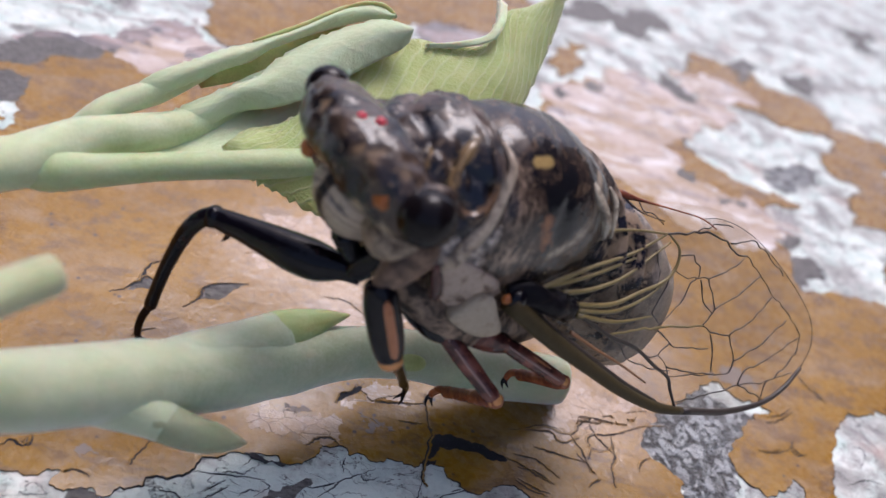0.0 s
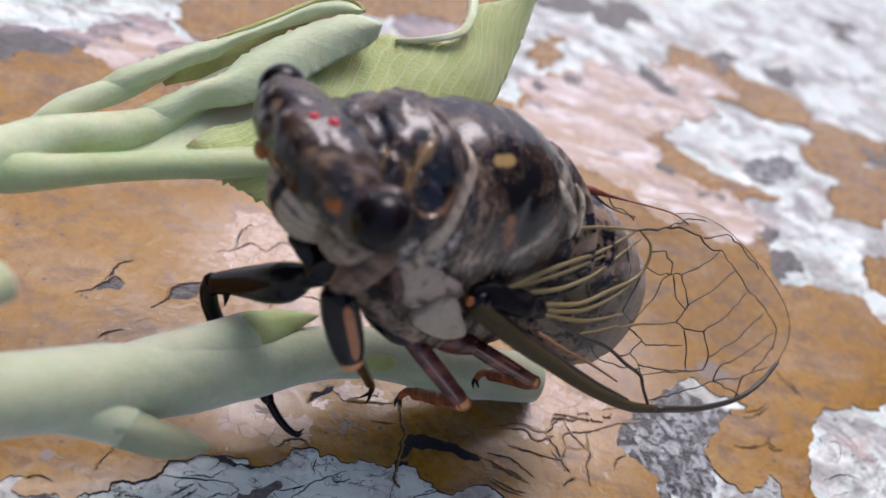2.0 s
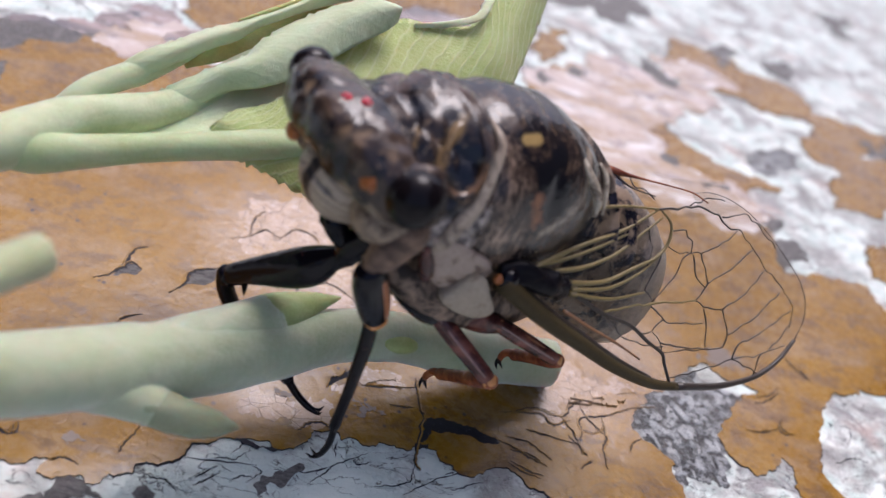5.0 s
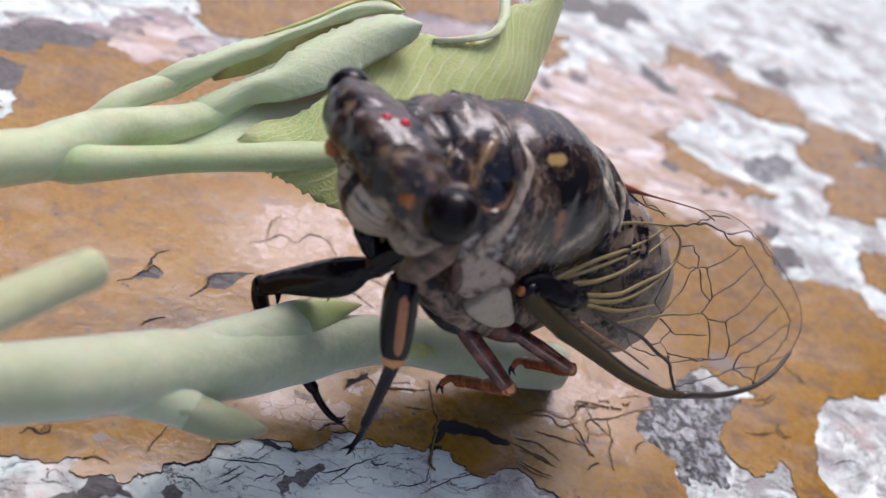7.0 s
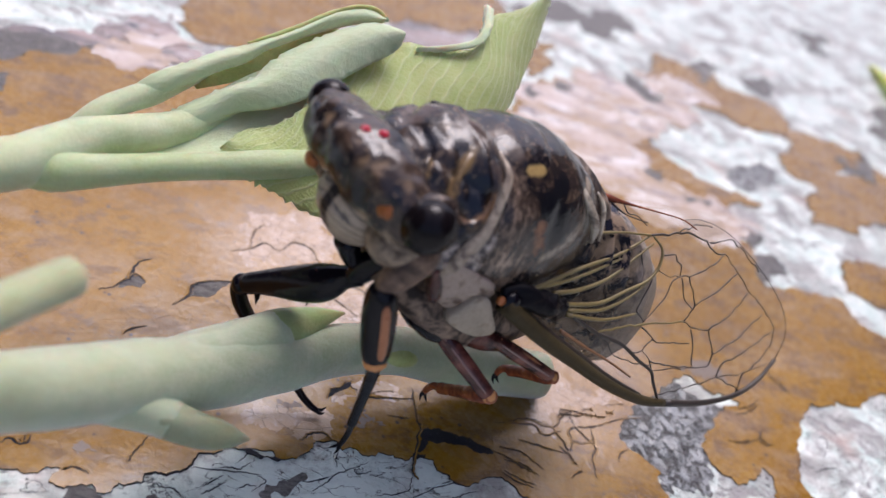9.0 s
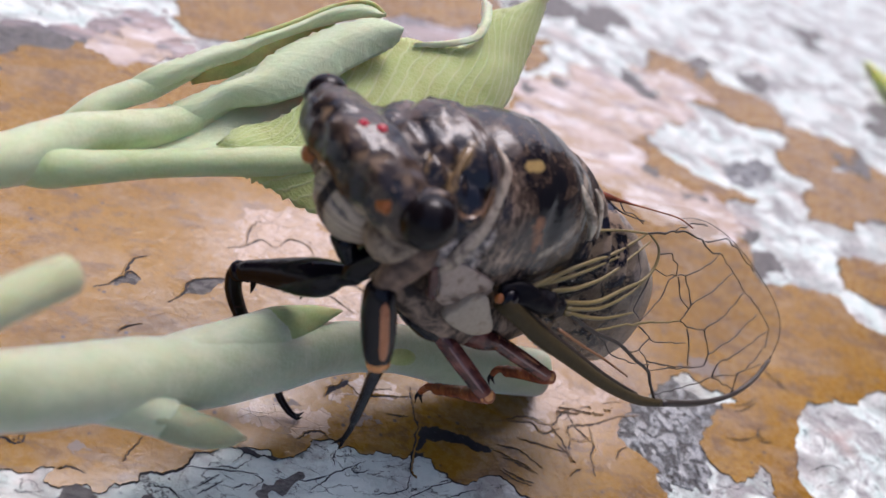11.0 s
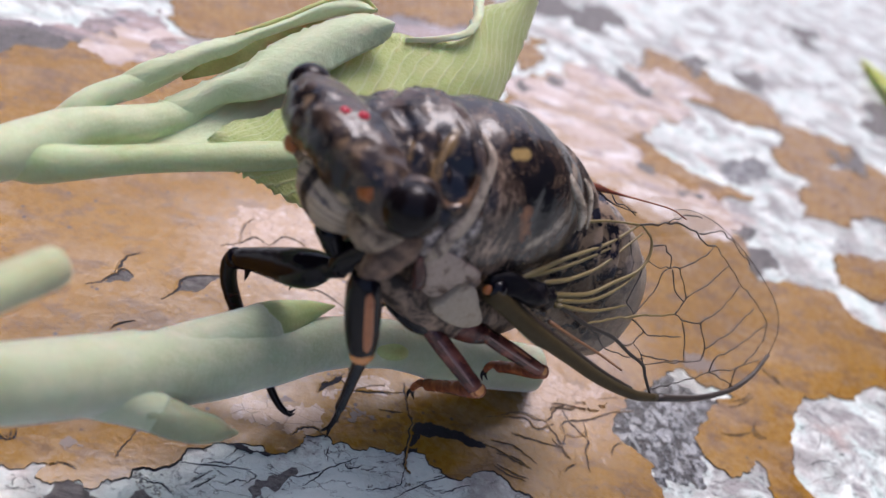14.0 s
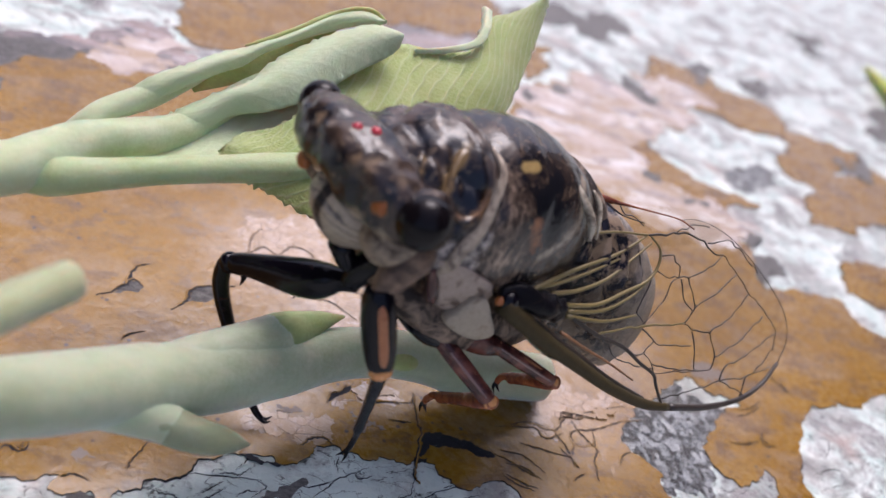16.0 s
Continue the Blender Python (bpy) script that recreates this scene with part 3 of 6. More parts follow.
# ---- the painted board ----
board_bm = bmesh.new()
bmesh.ops.create_grid(board_bm, x_segments=1, y_segments=1, size=1)
bmesh.ops.transform(board_bm, matrix=Matrix.Translation((0.25, 0.25, 0)) @ Matrix.Diagonal((0.9, 0.9, 1, 1)), verts=board_bm.verts)
low = bmesh.ops.extrude_face_region(board_bm, geom=board_bm.faces[:])
bmesh.ops.translate(board_bm, verts=[v for v in low["geom"] if isinstance(v, bmesh.types.BMVert)], vec=(0, 0, -0.04))
board = tagged(finish("floor", board_bm, MINT, smooth=False), "weathered board with cracked mint and white paint", "board", kind="structure")


def sky_blocker(name, x, y, w, d):
    """An unseen dark wall added to block low sky, standing on the ground."""
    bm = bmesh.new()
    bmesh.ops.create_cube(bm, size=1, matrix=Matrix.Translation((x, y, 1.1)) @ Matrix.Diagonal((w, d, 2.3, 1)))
    tagged(finish(name, bm, BLOCKER, smooth=False), "unseen dark wall added to block the low side sky", "wall", kind="structure")


# added out of view on both sides, to keep low sky out of the gloss
sky_blocker("blocker_west", -1.5, 0.0, 0.2, 3.0)
sky_blocker("blocker_east", 1.7, 0.0, 0.2, 3.0)
yard_bm = bmesh.new()
bmesh.ops.create_grid(yard_bm, x_segments=1, y_segments=1, size=400)
bmesh.ops.translate(yard_bm, verts=yard_bm.verts, vec=(0, 0, -0.038))
tagged(finish("ground", yard_bm, YARD, smooth=False), "bare earth yard reaching to the horizon", "ground", kind="structure")
FILM_MAIN = [(-90.0, 10.0), (-60.0, 28.0), (-41.5, 39.5), (-33.1, 44.7), (-24.6, 50.5), (-18.4, 47.5), (-5.9, 52.3), (6.3, 55.4), (25.5, 62.7), (39.2, 65.0), (45.3, 78.4), (54.2, 82.1), (61.0, 79.8), (69.2, 77.9), (68.5, 65.6), (75.1, 59.6), (83.0, 58.6), (87.1, 56.8), (76.1, 47.6), (79.6, 42.2), (78.2, 31.2), (85.8, 32.9), (93.5, 33.2), (94.3, 27.9), (110.4, 28.8), (102.2, 14.6), (89.4, 11.6), (78.7, 7.0), (72.7, 2.2), (70.5, -3.3), (71.0, -10.6), (71.0, -16.0), (65.3, -16.9), (64.7, -11.8), (64.7, -8.6), (63.9, -6.1), (59.7, -9.5), (56.7, -7.1), (55.9, -4.6), (59.1, -0.5), (64.4, 4.1), (57.8, 7.4), (51.5, 2.5), (46.0, -2.8), (44.7, -5.7), (46.8, -7.7), (49.1, -10.0), (49.4, -14.5), (48.7, -19.5), (36.6, -21.4), (34.0, -17.5), (31.0, -16.2), (26.7, -15.0), (21.8, -14.9), (20.3, -13.5), (17.6, -14.2), (13.4, -14.2), (10.5, -13.5), (8.3, -15.4), (5.7, -16.8), (1.8, -16.4), (-2.2, -18.0), (-2.5, -19.1), (-4.5, -20.6), (-6.4, -20.9), (-6.5, -21.9), (-8.3, -22.3), (-9.9, -23.6), (-11.4, -23.0), (-13.9, -23.3), (-13.4, -21.7), (-14.9, -22.2), (-20.1, -22.7), (-40.0, -30.0), (-90.0, -40.0)]
FILM_FAR = [(-24.0, 80.2), (-19.8, 69.3), (-17.8, 62.2), (-13.9, 59.5), (-8.7, 60.7), (-3.1, 67.8), (5.0, 76.3), (15.3, 86.2), (19.7, 90.1), (26.6, 90.1), (31.4, 92.1), (42.8, 103.6), (40.5, 113.3), (40.6, 129.0)]
FILMS = [
    [(47.9, 98.4), (52.1, 98.9), (49.6, 88.0), (43.6, 81.4), (42.1, 85.6)],
    [(104.5, 94.2), (98.6, 73.0), (104.8, 70.2), (96.6, 54.8), (107.8, 56.1), (127.9, 59.3), (139.8, 80.0), (111.9, 76.3), (115.6, 80.8), (124.4, 84.2), (124.7, 91.4), (110.1, 92.0)],
    [(98.3, 43.7), (96.0, 35.7), (100.5, 33.7), (113.9, 35.0), (119.2, 44.1), (104.3, 46.2)],
    [(78.7, 110.8), (86.8, 108.8), (95.2, 103.0), (107.1, 99.1), (100.9, 86.7), (88.1, 89.6), (77.0, 90.8)],
]
BARE = [
    [(-42.9, 43.6), (-34.5, 49.7), (-26.0, 52.9), (-21.0, 52.6), (-24.4, 49.8), (-32.8, 43.5), (-41.2, 38.6)],
    [(83.6, 64.7), (89.9, 71.2), (95.7, 71.4), (94.2, 65.8), (87.4, 60.8), (83.0, 60.4)],
    [(58.4, 67.0), (63.9, 70.8), (67.8, 69.9), (63.8, 65.3), (59.1, 64.6)],
    [(46.0, -2.8), (51.1, 1.0), (56.7, 3.7), (61.1, 1.9), (57.7, -2.4), (55.2, -5.7), (52.1, -7.0), (48.4, -6.9), (46.5, -5.7)],
    [(42.9, 110.6), (55.5, 123.7), (70.8, 127.9), (76.3, 125.3), (59.8, 115.2), (49.5, 110.2)],
    [(-14.3, -25.7), (-12.3, -23.8), (-11.6, -23.0), (-9.8, -23.7), (-8.5, -24.4), (-6.4, -26.5), (-14.9, -28.0)],
    [(-5.7, -23.1), (-5.0, -22.8), (-4.1, -23.5), (-4.4, -24.5), (-5.5, -24.4)],
    [(4.0, -21.1), (4.6, -19.9), (6.2, -19.1), (8.5, -18.4), (7.5, -19.4), (5.5, -20.5), (4.6, -22.1)],
    [(94.5, 28.2), (88.1, 28.3), (88.5, 24.0), (92.7, 24.5)],
    [(79.5, 111.3), (82.1, 110.1), (81.8, 102.0), (79.2, 95.6), (76.8, 98.0), (76.3, 104.1)],
    [(104.1, 62.1), (110.0, 60.7), (118.8, 60.5), (124.9, 72.1), (116.0, 70.5), (105.5, 68.2)],
    [(79.9, 40.1), (84.3, 40.2), (83.6, 35.6), (78.8, 31.3), (74.7, 31.4), (75.1, 35.6)],
    [(140.4, 117.2), (150.5, 121.0), (139.6, 100.1), (135.4, 100.6), (135.2, 106.8)],
]
HOLES = [
    [(-42.2, 36.8), (-39.7, 37.7), (-37.8, 37.4), (-35.8, 33.4), (-36.1, 31.1), (-39.4, 28.7)],
]
PRIMER = [
    [(42.2, 76.7), (49.5, 82.9), (63.2, 90.5), (67.9, 88.3), (81.7, 86.4), (82.9, 81.4), (70.5, 73.4), (64.0, 66.4), (64.4, 58.3), (71.2, 54.2), (79.1, 50.7), (79.9, 43.1), (72.0, 38.8), (67.6, 41.6), (54.4, 47.3), (49.8, 50.3), (40, 52), (30, 56), (40.6, 67.6)],
    [(-28.0, 51.6), (-19.1, 59.8), (-14.1, 58.3), (-18.5, 48.4), (-22.2, 45.3), (-27.0, 47.6)],
    [(70.4, 99.4), (81.7, 100.7), (90.6, 93.2), (80.2, 85.6), (70.8, 89.9)],
]
STAINS = [
    [(57.0, 8.9), (60.4, 10.8), (63.4, 9.8), (63.6, 7.7), (60.1, 6.8), (57.0, 7.5)],
    [(4.5, -10.5), (6.7, -9.5), (7.4, -9.8), (5.7, -10.7)],
    [(12.2, -9.9), (13.8, -9.0), (15.7, -10.5), (13.9, -11.3)],
    [(-13.1, -19.5), (-11.8, -18.8), (-10.9, -19.4), (-12.4, -20.1)],
]
CHIPS = [
    [(12.3, -5.6), (13.8, -4.7), (16.0, -4.3), (17.1, -5.6), (15.4, -5.9), (13.0, -6.7)],
]
FLECKS = [
    [(46.0, -1.2), (51.0, 1.6), (61.2, 2.5), (61.6, 1.2), (58.7, -0.8), (58.6, -2.5), (56.3, -3.8), (56.1, -7.1), (56.4, -8.6), (52.7, -11.9), (48.8, -12.7), (48.5, -9.5), (46.9, -7.5), (44.9, -7.2), (45.0, -4.8)],
]
BROWNED = [
    [(-42.0, 45.1), (-34.9, 51.0), (-29.3, 56.8), (-20.4, 66.3), (-18.1, 61.1), (-14.2, 56.6), (-13.4, 51.6), (-20.0, 47.6), (-26.9, 47.0), (-32.8, 43.8), (-39.9, 38.9)],
    [(16.6, 86.6), (17.5, 98.7), (27.3, 107.6), (39.3, 113.9), (37.4, 92.4), (30.8, 83.1), (18.5, 76.7)],
]
BLOTS = [
    [(49.1, 80.5), (52.6, 83.5), (53.9, 80.9), (49.9, 77.6)],
    [(41.4, 74.1), (44.7, 78.1), (45.9, 74.5), (42.8, 71.8)],
    [(87.3, 110.4), (93.2, 115.2), (96.6, 111.6), (90.6, 104.3)],
    [(101.0, 111.4), (109.0, 116.3), (110.1, 110.9), (102.5, 106.8)],
    [(135.1, 152.7), (146.4, 161.5), (144.8, 153.4), (133.8, 145.2)],
    [(115.6, 84.7), (124.1, 90.3), (124.7, 85.4), (116.2, 79.6)],
]
SPOTS = [
    [(67.5, 95.3), (72.3, 90.7), (75.7, 86.0), (72.2, 84.9), (68.0, 88.8)],
    [(63.1, 57.7), (66.3, 59.1), (66.4, 57.4), (63.3, 56.0)],
    [(79.2, 44.4), (83.2, 46.1), (81.5, 42.9), (78.8, 41.5)],
    [(69.6, 52.7), (74.8, 53.1), (74.9, 51.5), (69.5, 50.2)],
]
# worn spots whose pale colour also carries the sheen around the legs
WORN = [
    [(-3.2, 16.6), (-0.7, 19.9), (3.4, 22.4), (6.9, 22.2), (8.9, 19.3), (10.0, 15.7), (6.4, 13.1), (2.2, 12.8), (-1.7, 10.4), (-3.3, 13.2)],
    [(9.4, 5.3), (12.2, 11.1), (14.0, 13.2), (16.6, 12.5), (18.8, 11.1), (17.0, 6.2), (12.5, 3.4), (9.2, 2.4)],
    [(10.4, -7.2), (13.4, -4.6), (17.0, -4.4), (19.4, -5.6), (16.7, -6.9), (12.9, -7.3)],
    [(32.6, -2.3), (39.0, 2.0), (44.3, 1.5), (46.4, -0.3), (42.0, -2.3), (37.2, -4.7), (32.8, -6.6)],
    [(2.7, -9.5), (5.8, -10.3), (10.6, -10.3), (8.4, -13.4), (4.9, -13.8), (1.3, -12.1)],
    [(10.5, 17.0), (15.1, 17.2), (16.6, 12.5), (12.2, 11.3)],
]
LIFTED = [
    [(36.9, -4.4), (39.0, -2.6), (42.2, -1.6), (44.7, -1.8), (41.5, -3.4)],
]
FLAKED_WHITE = [(-39.6, 29.3), (-36.0, 30.9), (-34.4, 26.4), (-35.3, 24.4), (-37.5, 23.0)]
sheet("paint_film", FILM_MAIN, -0.05, 0.16, ORANGE, board, "peeling orange paint film", step=0.4, rough=0.13, seed=3, rim=0.14)
for i, film in enumerate([FILM_FAR, *FILMS]):
    sheet("paint_film", film, -0.05, 0.12 + 0.008 * i, ORANGE, board, "peeling orange paint film", seed=4 + i, rim=0.4)
for i, film in enumerate(BARE):
    sheet("bare_patch", film, -0.05, 0.04 + 0.006 * i, FLECKED if i in (1, 3) else DARK, board, "bare grey weathered wood", rough=0.2, seed=20 + i)
for i, film in enumerate(HOLES):
    sheet("bare_patch", film, 0.1, 0.18, DARK, board, "bare grey weathered wood", rough=0.2, seed=40 + i)
for i, film in enumerate(PRIMER):
    sheet("primer_patch", film, -0.05, 0.19 - 0.012 * i, PRIMER_PINK, board, "worn pinkish primer", rough=0.2, seed=45 + i)
for i, film in enumerate(SPOTS):
    sheet("bare_patch", film, 0.1, 0.215 + 0.006 * i, DARK, board, "bare grey weathered wood", rough=0.2, seed=70 + i)
for i, film in enumerate(BROWNED):
    sheet("primer_patch", film, -0.05, 0.03 + 0.005 * i, BROWN_PRIMER, board, "browned and darkened old primer", rough=0.25, seed=110 + i)
for i, film in enumerate(BLOTS):
    sheet("bare_patch", film, -0.05, 0.2 + 0.004 * i, DARK, board, "bare grey weathered wood", rough=0.3, seed=115 + i)
for i, film in enumerate(STAINS):
    sheet("bare_patch", film, 0.1, 0.172 + 0.004 * i, WORN_FILM, board, "greyed worn spot in the paint", rough=0.3, step=0.3, seed=90 + i)
for i, film in enumerate(CHIPS):
    sheet("paint_chip", film, 0.1, 0.30, PRIMER_PINK, board, "lifted pinkish chip of paint", rough=0.2, step=0.3, seed=95 + i)
for i, film in enumerate(FLECKS):
    sheet("bare_patch", film, -0.05, 0.1 + 0.006 * i, FLECKED, board, "dark wood with white flecks of paint", rough=0.2, step=0.4, seed=97 + i)
for i, film in enumerate(WORN):
    sheet("worn_patch", film, 0.1, 0.164 + 0.003 * i, WORN_PINK, board, "pinkish paint worn thin and finely cracked, its paleness partly painted sheen", rough=0.3, step=0.35, seed=140 + i)
for i, film in enumerate(LIFTED):
    sheet("paint_chip", film, 0.1, 0.42, ORANGE, board, "lifted ochre chip of paint", rough=0.2, step=0.3, seed=150 + i)
sheet("paint_chip", FLAKED_WHITE, 0.1, 0.19, MINT, board, "chip of white paint", seed=50)

# blistered spots in the film, open down to the dark wood
BLISTERS = [
    [(-14.3, 1.6), (-13.7, 3.1), (-13.3, 4.0), (-12.4, 4.1), (-11.4, 3.4), (-11.7, 2.6), (-13.0, 2.4)],
    [(-6.7, 2.5), (-6.5, 4.4), (-5.2, 5.6), (-1.9, 6.6), (-3.0, 5.4), (-3.8, 4.0), (-5.6, 2.9)],
    [(9.9, -8.0), (10.3, -6.6), (11.4, -6.0), (12.0, -5.3), (12.6, -4.7), (12.3, -5.8), (11.5, -6.5), (10.6, -7.3)],
    [(20.5, -9.8), (22.1, -9.4), (24.5, -10.0), (26.0, -10.2), (27.2, -10.7), (28.4, -11.3), (26.8, -11.8), (25.1, -11.1), (22.8, -11.1), (20.9, -11.4), (20.0, -13.1), (19.6, -13.0), (19.9, -10.8)],
    [(19.4, -13.2), (20.7, -13.1), (20.4, -13.8), (20.0, -13.7), (19.4, -14.0)],
    [(1.6, -16.4), (2.5, -16.2), (4.1, -16.9), (6.2, -16.8), (5.4, -17.2), (3.9, -17.2), (2.3, -16.8)],
]
for i, spot in enumerate(BLISTERS):
    sheet("open_blister", spot, 0.1, 0.175, DARK if i < 2 else PITCH, board, "open blister showing dark wood", step=0.25, rough=0.12, seed=60 + i)
CRACKS = [
    [(-3.2, 11.7), (-1.0, 13.0), (0.6, 14.6), (2.5, 13.5)],
    [(-1.0, 13.0), (-0.9, 16.5), (0.3, 18.1)],
    [(2.5, 13.5), (4.0, 15.8), (6.2, 15.5), (7.5, 12.9)],
    [(10.8, 10.6), (13.7, 9.5), (16.8, 8.2)],
    [(12.9, -6.4), (14.8, -6.8), (19.2, -6.0)],
    [(33.2, -5.9), (36.0, -6.2), (37.3, -4.6), (38.3, -3.5), (42.1, -1.9), (46.4, -0.2)],
    [(36.0, -6.2), (37.3, -8.6), (37.8, -11.0)],
    [(38.3, -3.5), (39.4, -5.9), (41.2, -7.8)],
    [(6.8, 7.3), (9.6, 7.2), (12.5, 5.1)],
    [(36.0, -6.2), (32.9, -5.7), (30.0, -6.9)],
    [(29.5, -12.0), (31.7, -12.2), (33.4, -13.4)],
    [(29.0, -10.4), (31.6, -10.6), (34.1, -12.4)],
    [(61.9, -2.6), (63.1, -2.5), (64.9, -1.6)],
    [(65.1, -1.0), (65.5, -2.2), (67.0, -2.1)],
    [(63.0, 2.0), (65.3, 3.0), (67.5, 4.9)],
    [(70.5, 12.6), (71.7, 9.8), (73.5, 7.8)],
    [(-19.0, -20.3), (-18.4, -19.5), (-17.3, -19.9), (-17.2, -18.9)],
    [(7.3, -14.4), (8.3, -13.2), (9.7, -12.8), (10.5, -13.5)],
    [(16.5, -9.0), (18.0, -8.8), (19.0, -8.8)],
    [(19.3, -4.6), (19.5, -6.5), (19.7, -8.6)],
    [(9.8, -8.3), (10.1, -6.9), (11.1, -6.3), (11.8, -5.1)],
    [(29.1, -13.7), (30.5, -14.6), (32.5, -15.0)],
    [(43.7, -9.6), (44.1, -8.3), (45.5, -7.3)],
    [(37.3, -12.9), (38.2, -12.0), (38.9, -11.7)],
    [(-15.9, 0.9), (-14.5, 1.7), (-13.8, 2.9), (-13.3, 3.5), (-13.2, 5.0), (-12.8, 6.5), (-11.4, 7.5)],
    [(-13.3, 3.5), (-12.6, 4.4), (-11.5, 3.6)],
    [(-8.0, 1.0), (-7.0, 2.2), (-6.6, 3.3), (-6.6, 4.4), (-5.2, 5.6), (-1.8, 6.7)],
    [(-12.0, -4.8), (-11.4, -3.8), (-9.9, -3.0)],
    [(28.2, -11.1), (30.2, -11.8), (31.7, -12.6), (33.0, -13.3)],
    [(19.5, -5.2), (19.7, -8.8), (20.1, -9.7), (19.5, -13.3), (19.2, -15.7), (19.7, -16.5)],
    [(16.6, -8.9), (18.5, -8.9)],
    [(28.6, -7.1), (33.5, -6.4), (34.4, -7.5), (35.4, -7.4), (37.1, -6.4)],
    [(41.1, -6.4), (39.9, -7.6), (38.3, -7.6), (38.1, -6.3), (39.0, -5.5), (41.1, -5.0), (43.6, -3.8), (45.3, -2.8), (48.4, -2.1)],
    [(36.4, -8.6), (37.5, -9.6), (38.3, -7.6)],
    [(37.5, -9.6), (37.9, -10.5), (38.3, -11.0)],
    [(41.0, -5.2), (41.1, -8.1), (40.5, -9.5), (40.5, -12.4)],
    [(31.5, -8.9), (33.8, -9.2), (37.5, -9.7)],
    [(29.4, -13.5), (31.2, -14.3), (32.8, -14.6)],
    [(13.4, -7.1), (15.2, -6.6), (17.7, -6.5)],
    [(-8.1, -20.0), (-7.8, -18.9), (-6.9, -16.9)],
    [(-13.3, -21.9), (-12.3, -21.4), (-11.0, -21.8)],
    [(-17.5, -19.6), (-16.8, -19.6), (-16.9, -18.6)],
    [(66.2, 0.1), (65.5, -1.2), (66.7, -2.3)],
    [(60.2, -2.8), (62.2, -2.7), (63.5, -1.9)],
    [(72.4, 10.3), (73.2, 7.9)],
    [(63.3, 3.0), (65.6, 3.9), (67.6, 5.5)],
]
MINT_CRACKS = [
    [(5.7, -19.0), (8.9, -18.7), (12.0, -16.9), (14.5, -15.4)],
    [(20.6, -17.4), (23.5, -16.0), (25.3, -15.2)],
    [(-5.3, -21.8), (-3.6, -21.9)],
    [(-1.2, -21.3), (-0.3, -20.4), (0.5, -19.6)],
    [(-2.6, -19.4), (0.4, -19.1), (4.1, -18.9)],
    [(9.0, -19.8), (10.5, -18.3), (11.0, -17.5)],
    [(11.4, -16.6), (11.1, -15.6), (11.4, -14.7)],
    [(13.1, -16.2), (13.4, -16.9), (14.8, -16.4)],
    [(51.2, -9.8), (52.9, -10.1), (55.0, -8.7)],
    [(71.6, -5.4), (74.5, -3.9), (76.8, -4.1)],
    [(75.1, 1.3), (76.4, 0.7), (74.8, -2.2)],
    [(1.9, -21.2), (2.7, -20.3), (3.8, -20.2)],
    [(15.3, -19.1), (18.4, -18.1), (19.1, -15.8)],
    [(18.1, -19.5), (22.0, -16.6), (24.8, -15.1)],
    [(-5.0, -21.6), (-3.5, -21.9), (-2.6, -22.8)],
    [(-0.9, -20.8), (-0.3, -20.2), (0.2, -20.2)],
    [(-0.3, -19.1), (0.8, -18.6), (1.8, -18.7), (2.8, -17.8)],
    [(1.6, -16.6), (2.7, -16.2), (2.4, -17.1), (1.5, -18.1)],
    [(-1.2, -22.1), (-0.3, -21.3), (0.9, -20.4)],
    [(22.8, -18.2), (24.1, -17.5), (26.0, -16.6)],
    [(3.7, -19.1), (4.6, -19.6), (3.4, -20.9)],
]


def crack(line, width, z, seed):
    """A dark split with a lifted lip of paint along its upper side."""
    rnd = random.Random(seed)
    pts = [Vector((p[0] + rnd.gauss(0, 0.06), p[1] + rnd.gauss(0, 0.06))) for p in spline(line, 7)]
    n = len(pts) - 1
    gap, lip = bmesh.new(), bmesh.new()
    last = None
    for i, p in enumerate(pts):
        d = (pts[min(i + 1, n)] - pts[max(i - 1, 0)]).normalized()
        side = Vector((-d.y, d.x))
        w = width * (0.25 + 0.75 * math.sin(math.pi * min(max(i / n, 0.04), 0.96))) * rnd.uniform(0.6, 1.3)
        a, b = p - side * w, p + side * w * 0.4
        h = 0.03 + 0.2 * w
        row = [gap.verts.new(mm(a.x, a.y, z)), gap.verts.new(mm(b.x, b.y, z + 0.01))]
        c, e = p + side * (w * 0.4 + 0.16), p + side * w * 0.1
        up = [lip.verts.new(mm(c.x, c.y, z - 0.02)), lip.verts.new(mm((b + c).x / 2, (b + c).y / 2, z + h * 0.55)), lip.verts.new(mm(e.x, e.y, z + h)), lip.verts.new(mm(e.x, e.y, z + h - 0.06))]
        if last:
            gap.faces.new((last[0][0], last[0][1], row[1], row[0]))
            for k in range(3):
                lip.faces.new((last[1][k], last[1][k + 1], up[k + 1], up[k]))
        last = (row, up)
    return gap, lip


WIDE_CRACKS = [line for line in CRACKS if line[0] in ((-15.9, 0.9), (-8.0, 1.0))]
for i, line in enumerate(CRACKS):
    gap, lip = crack(line, 0.3 if line in WIDE_CRACKS else 0.17, 0.185, 80 + i)
    part("paint_crack", gap, PITCH, board)
    part("lifted_lip", lip, ORANGE, board)
for i, line in enumerate(MINT_CRACKS):
    gap, lip = crack(line, 0.13, 0.02, 120 + i)
    part("paint_crack", gap, PITCH, board)
    part("lifted_lip", lip, MINT, board)


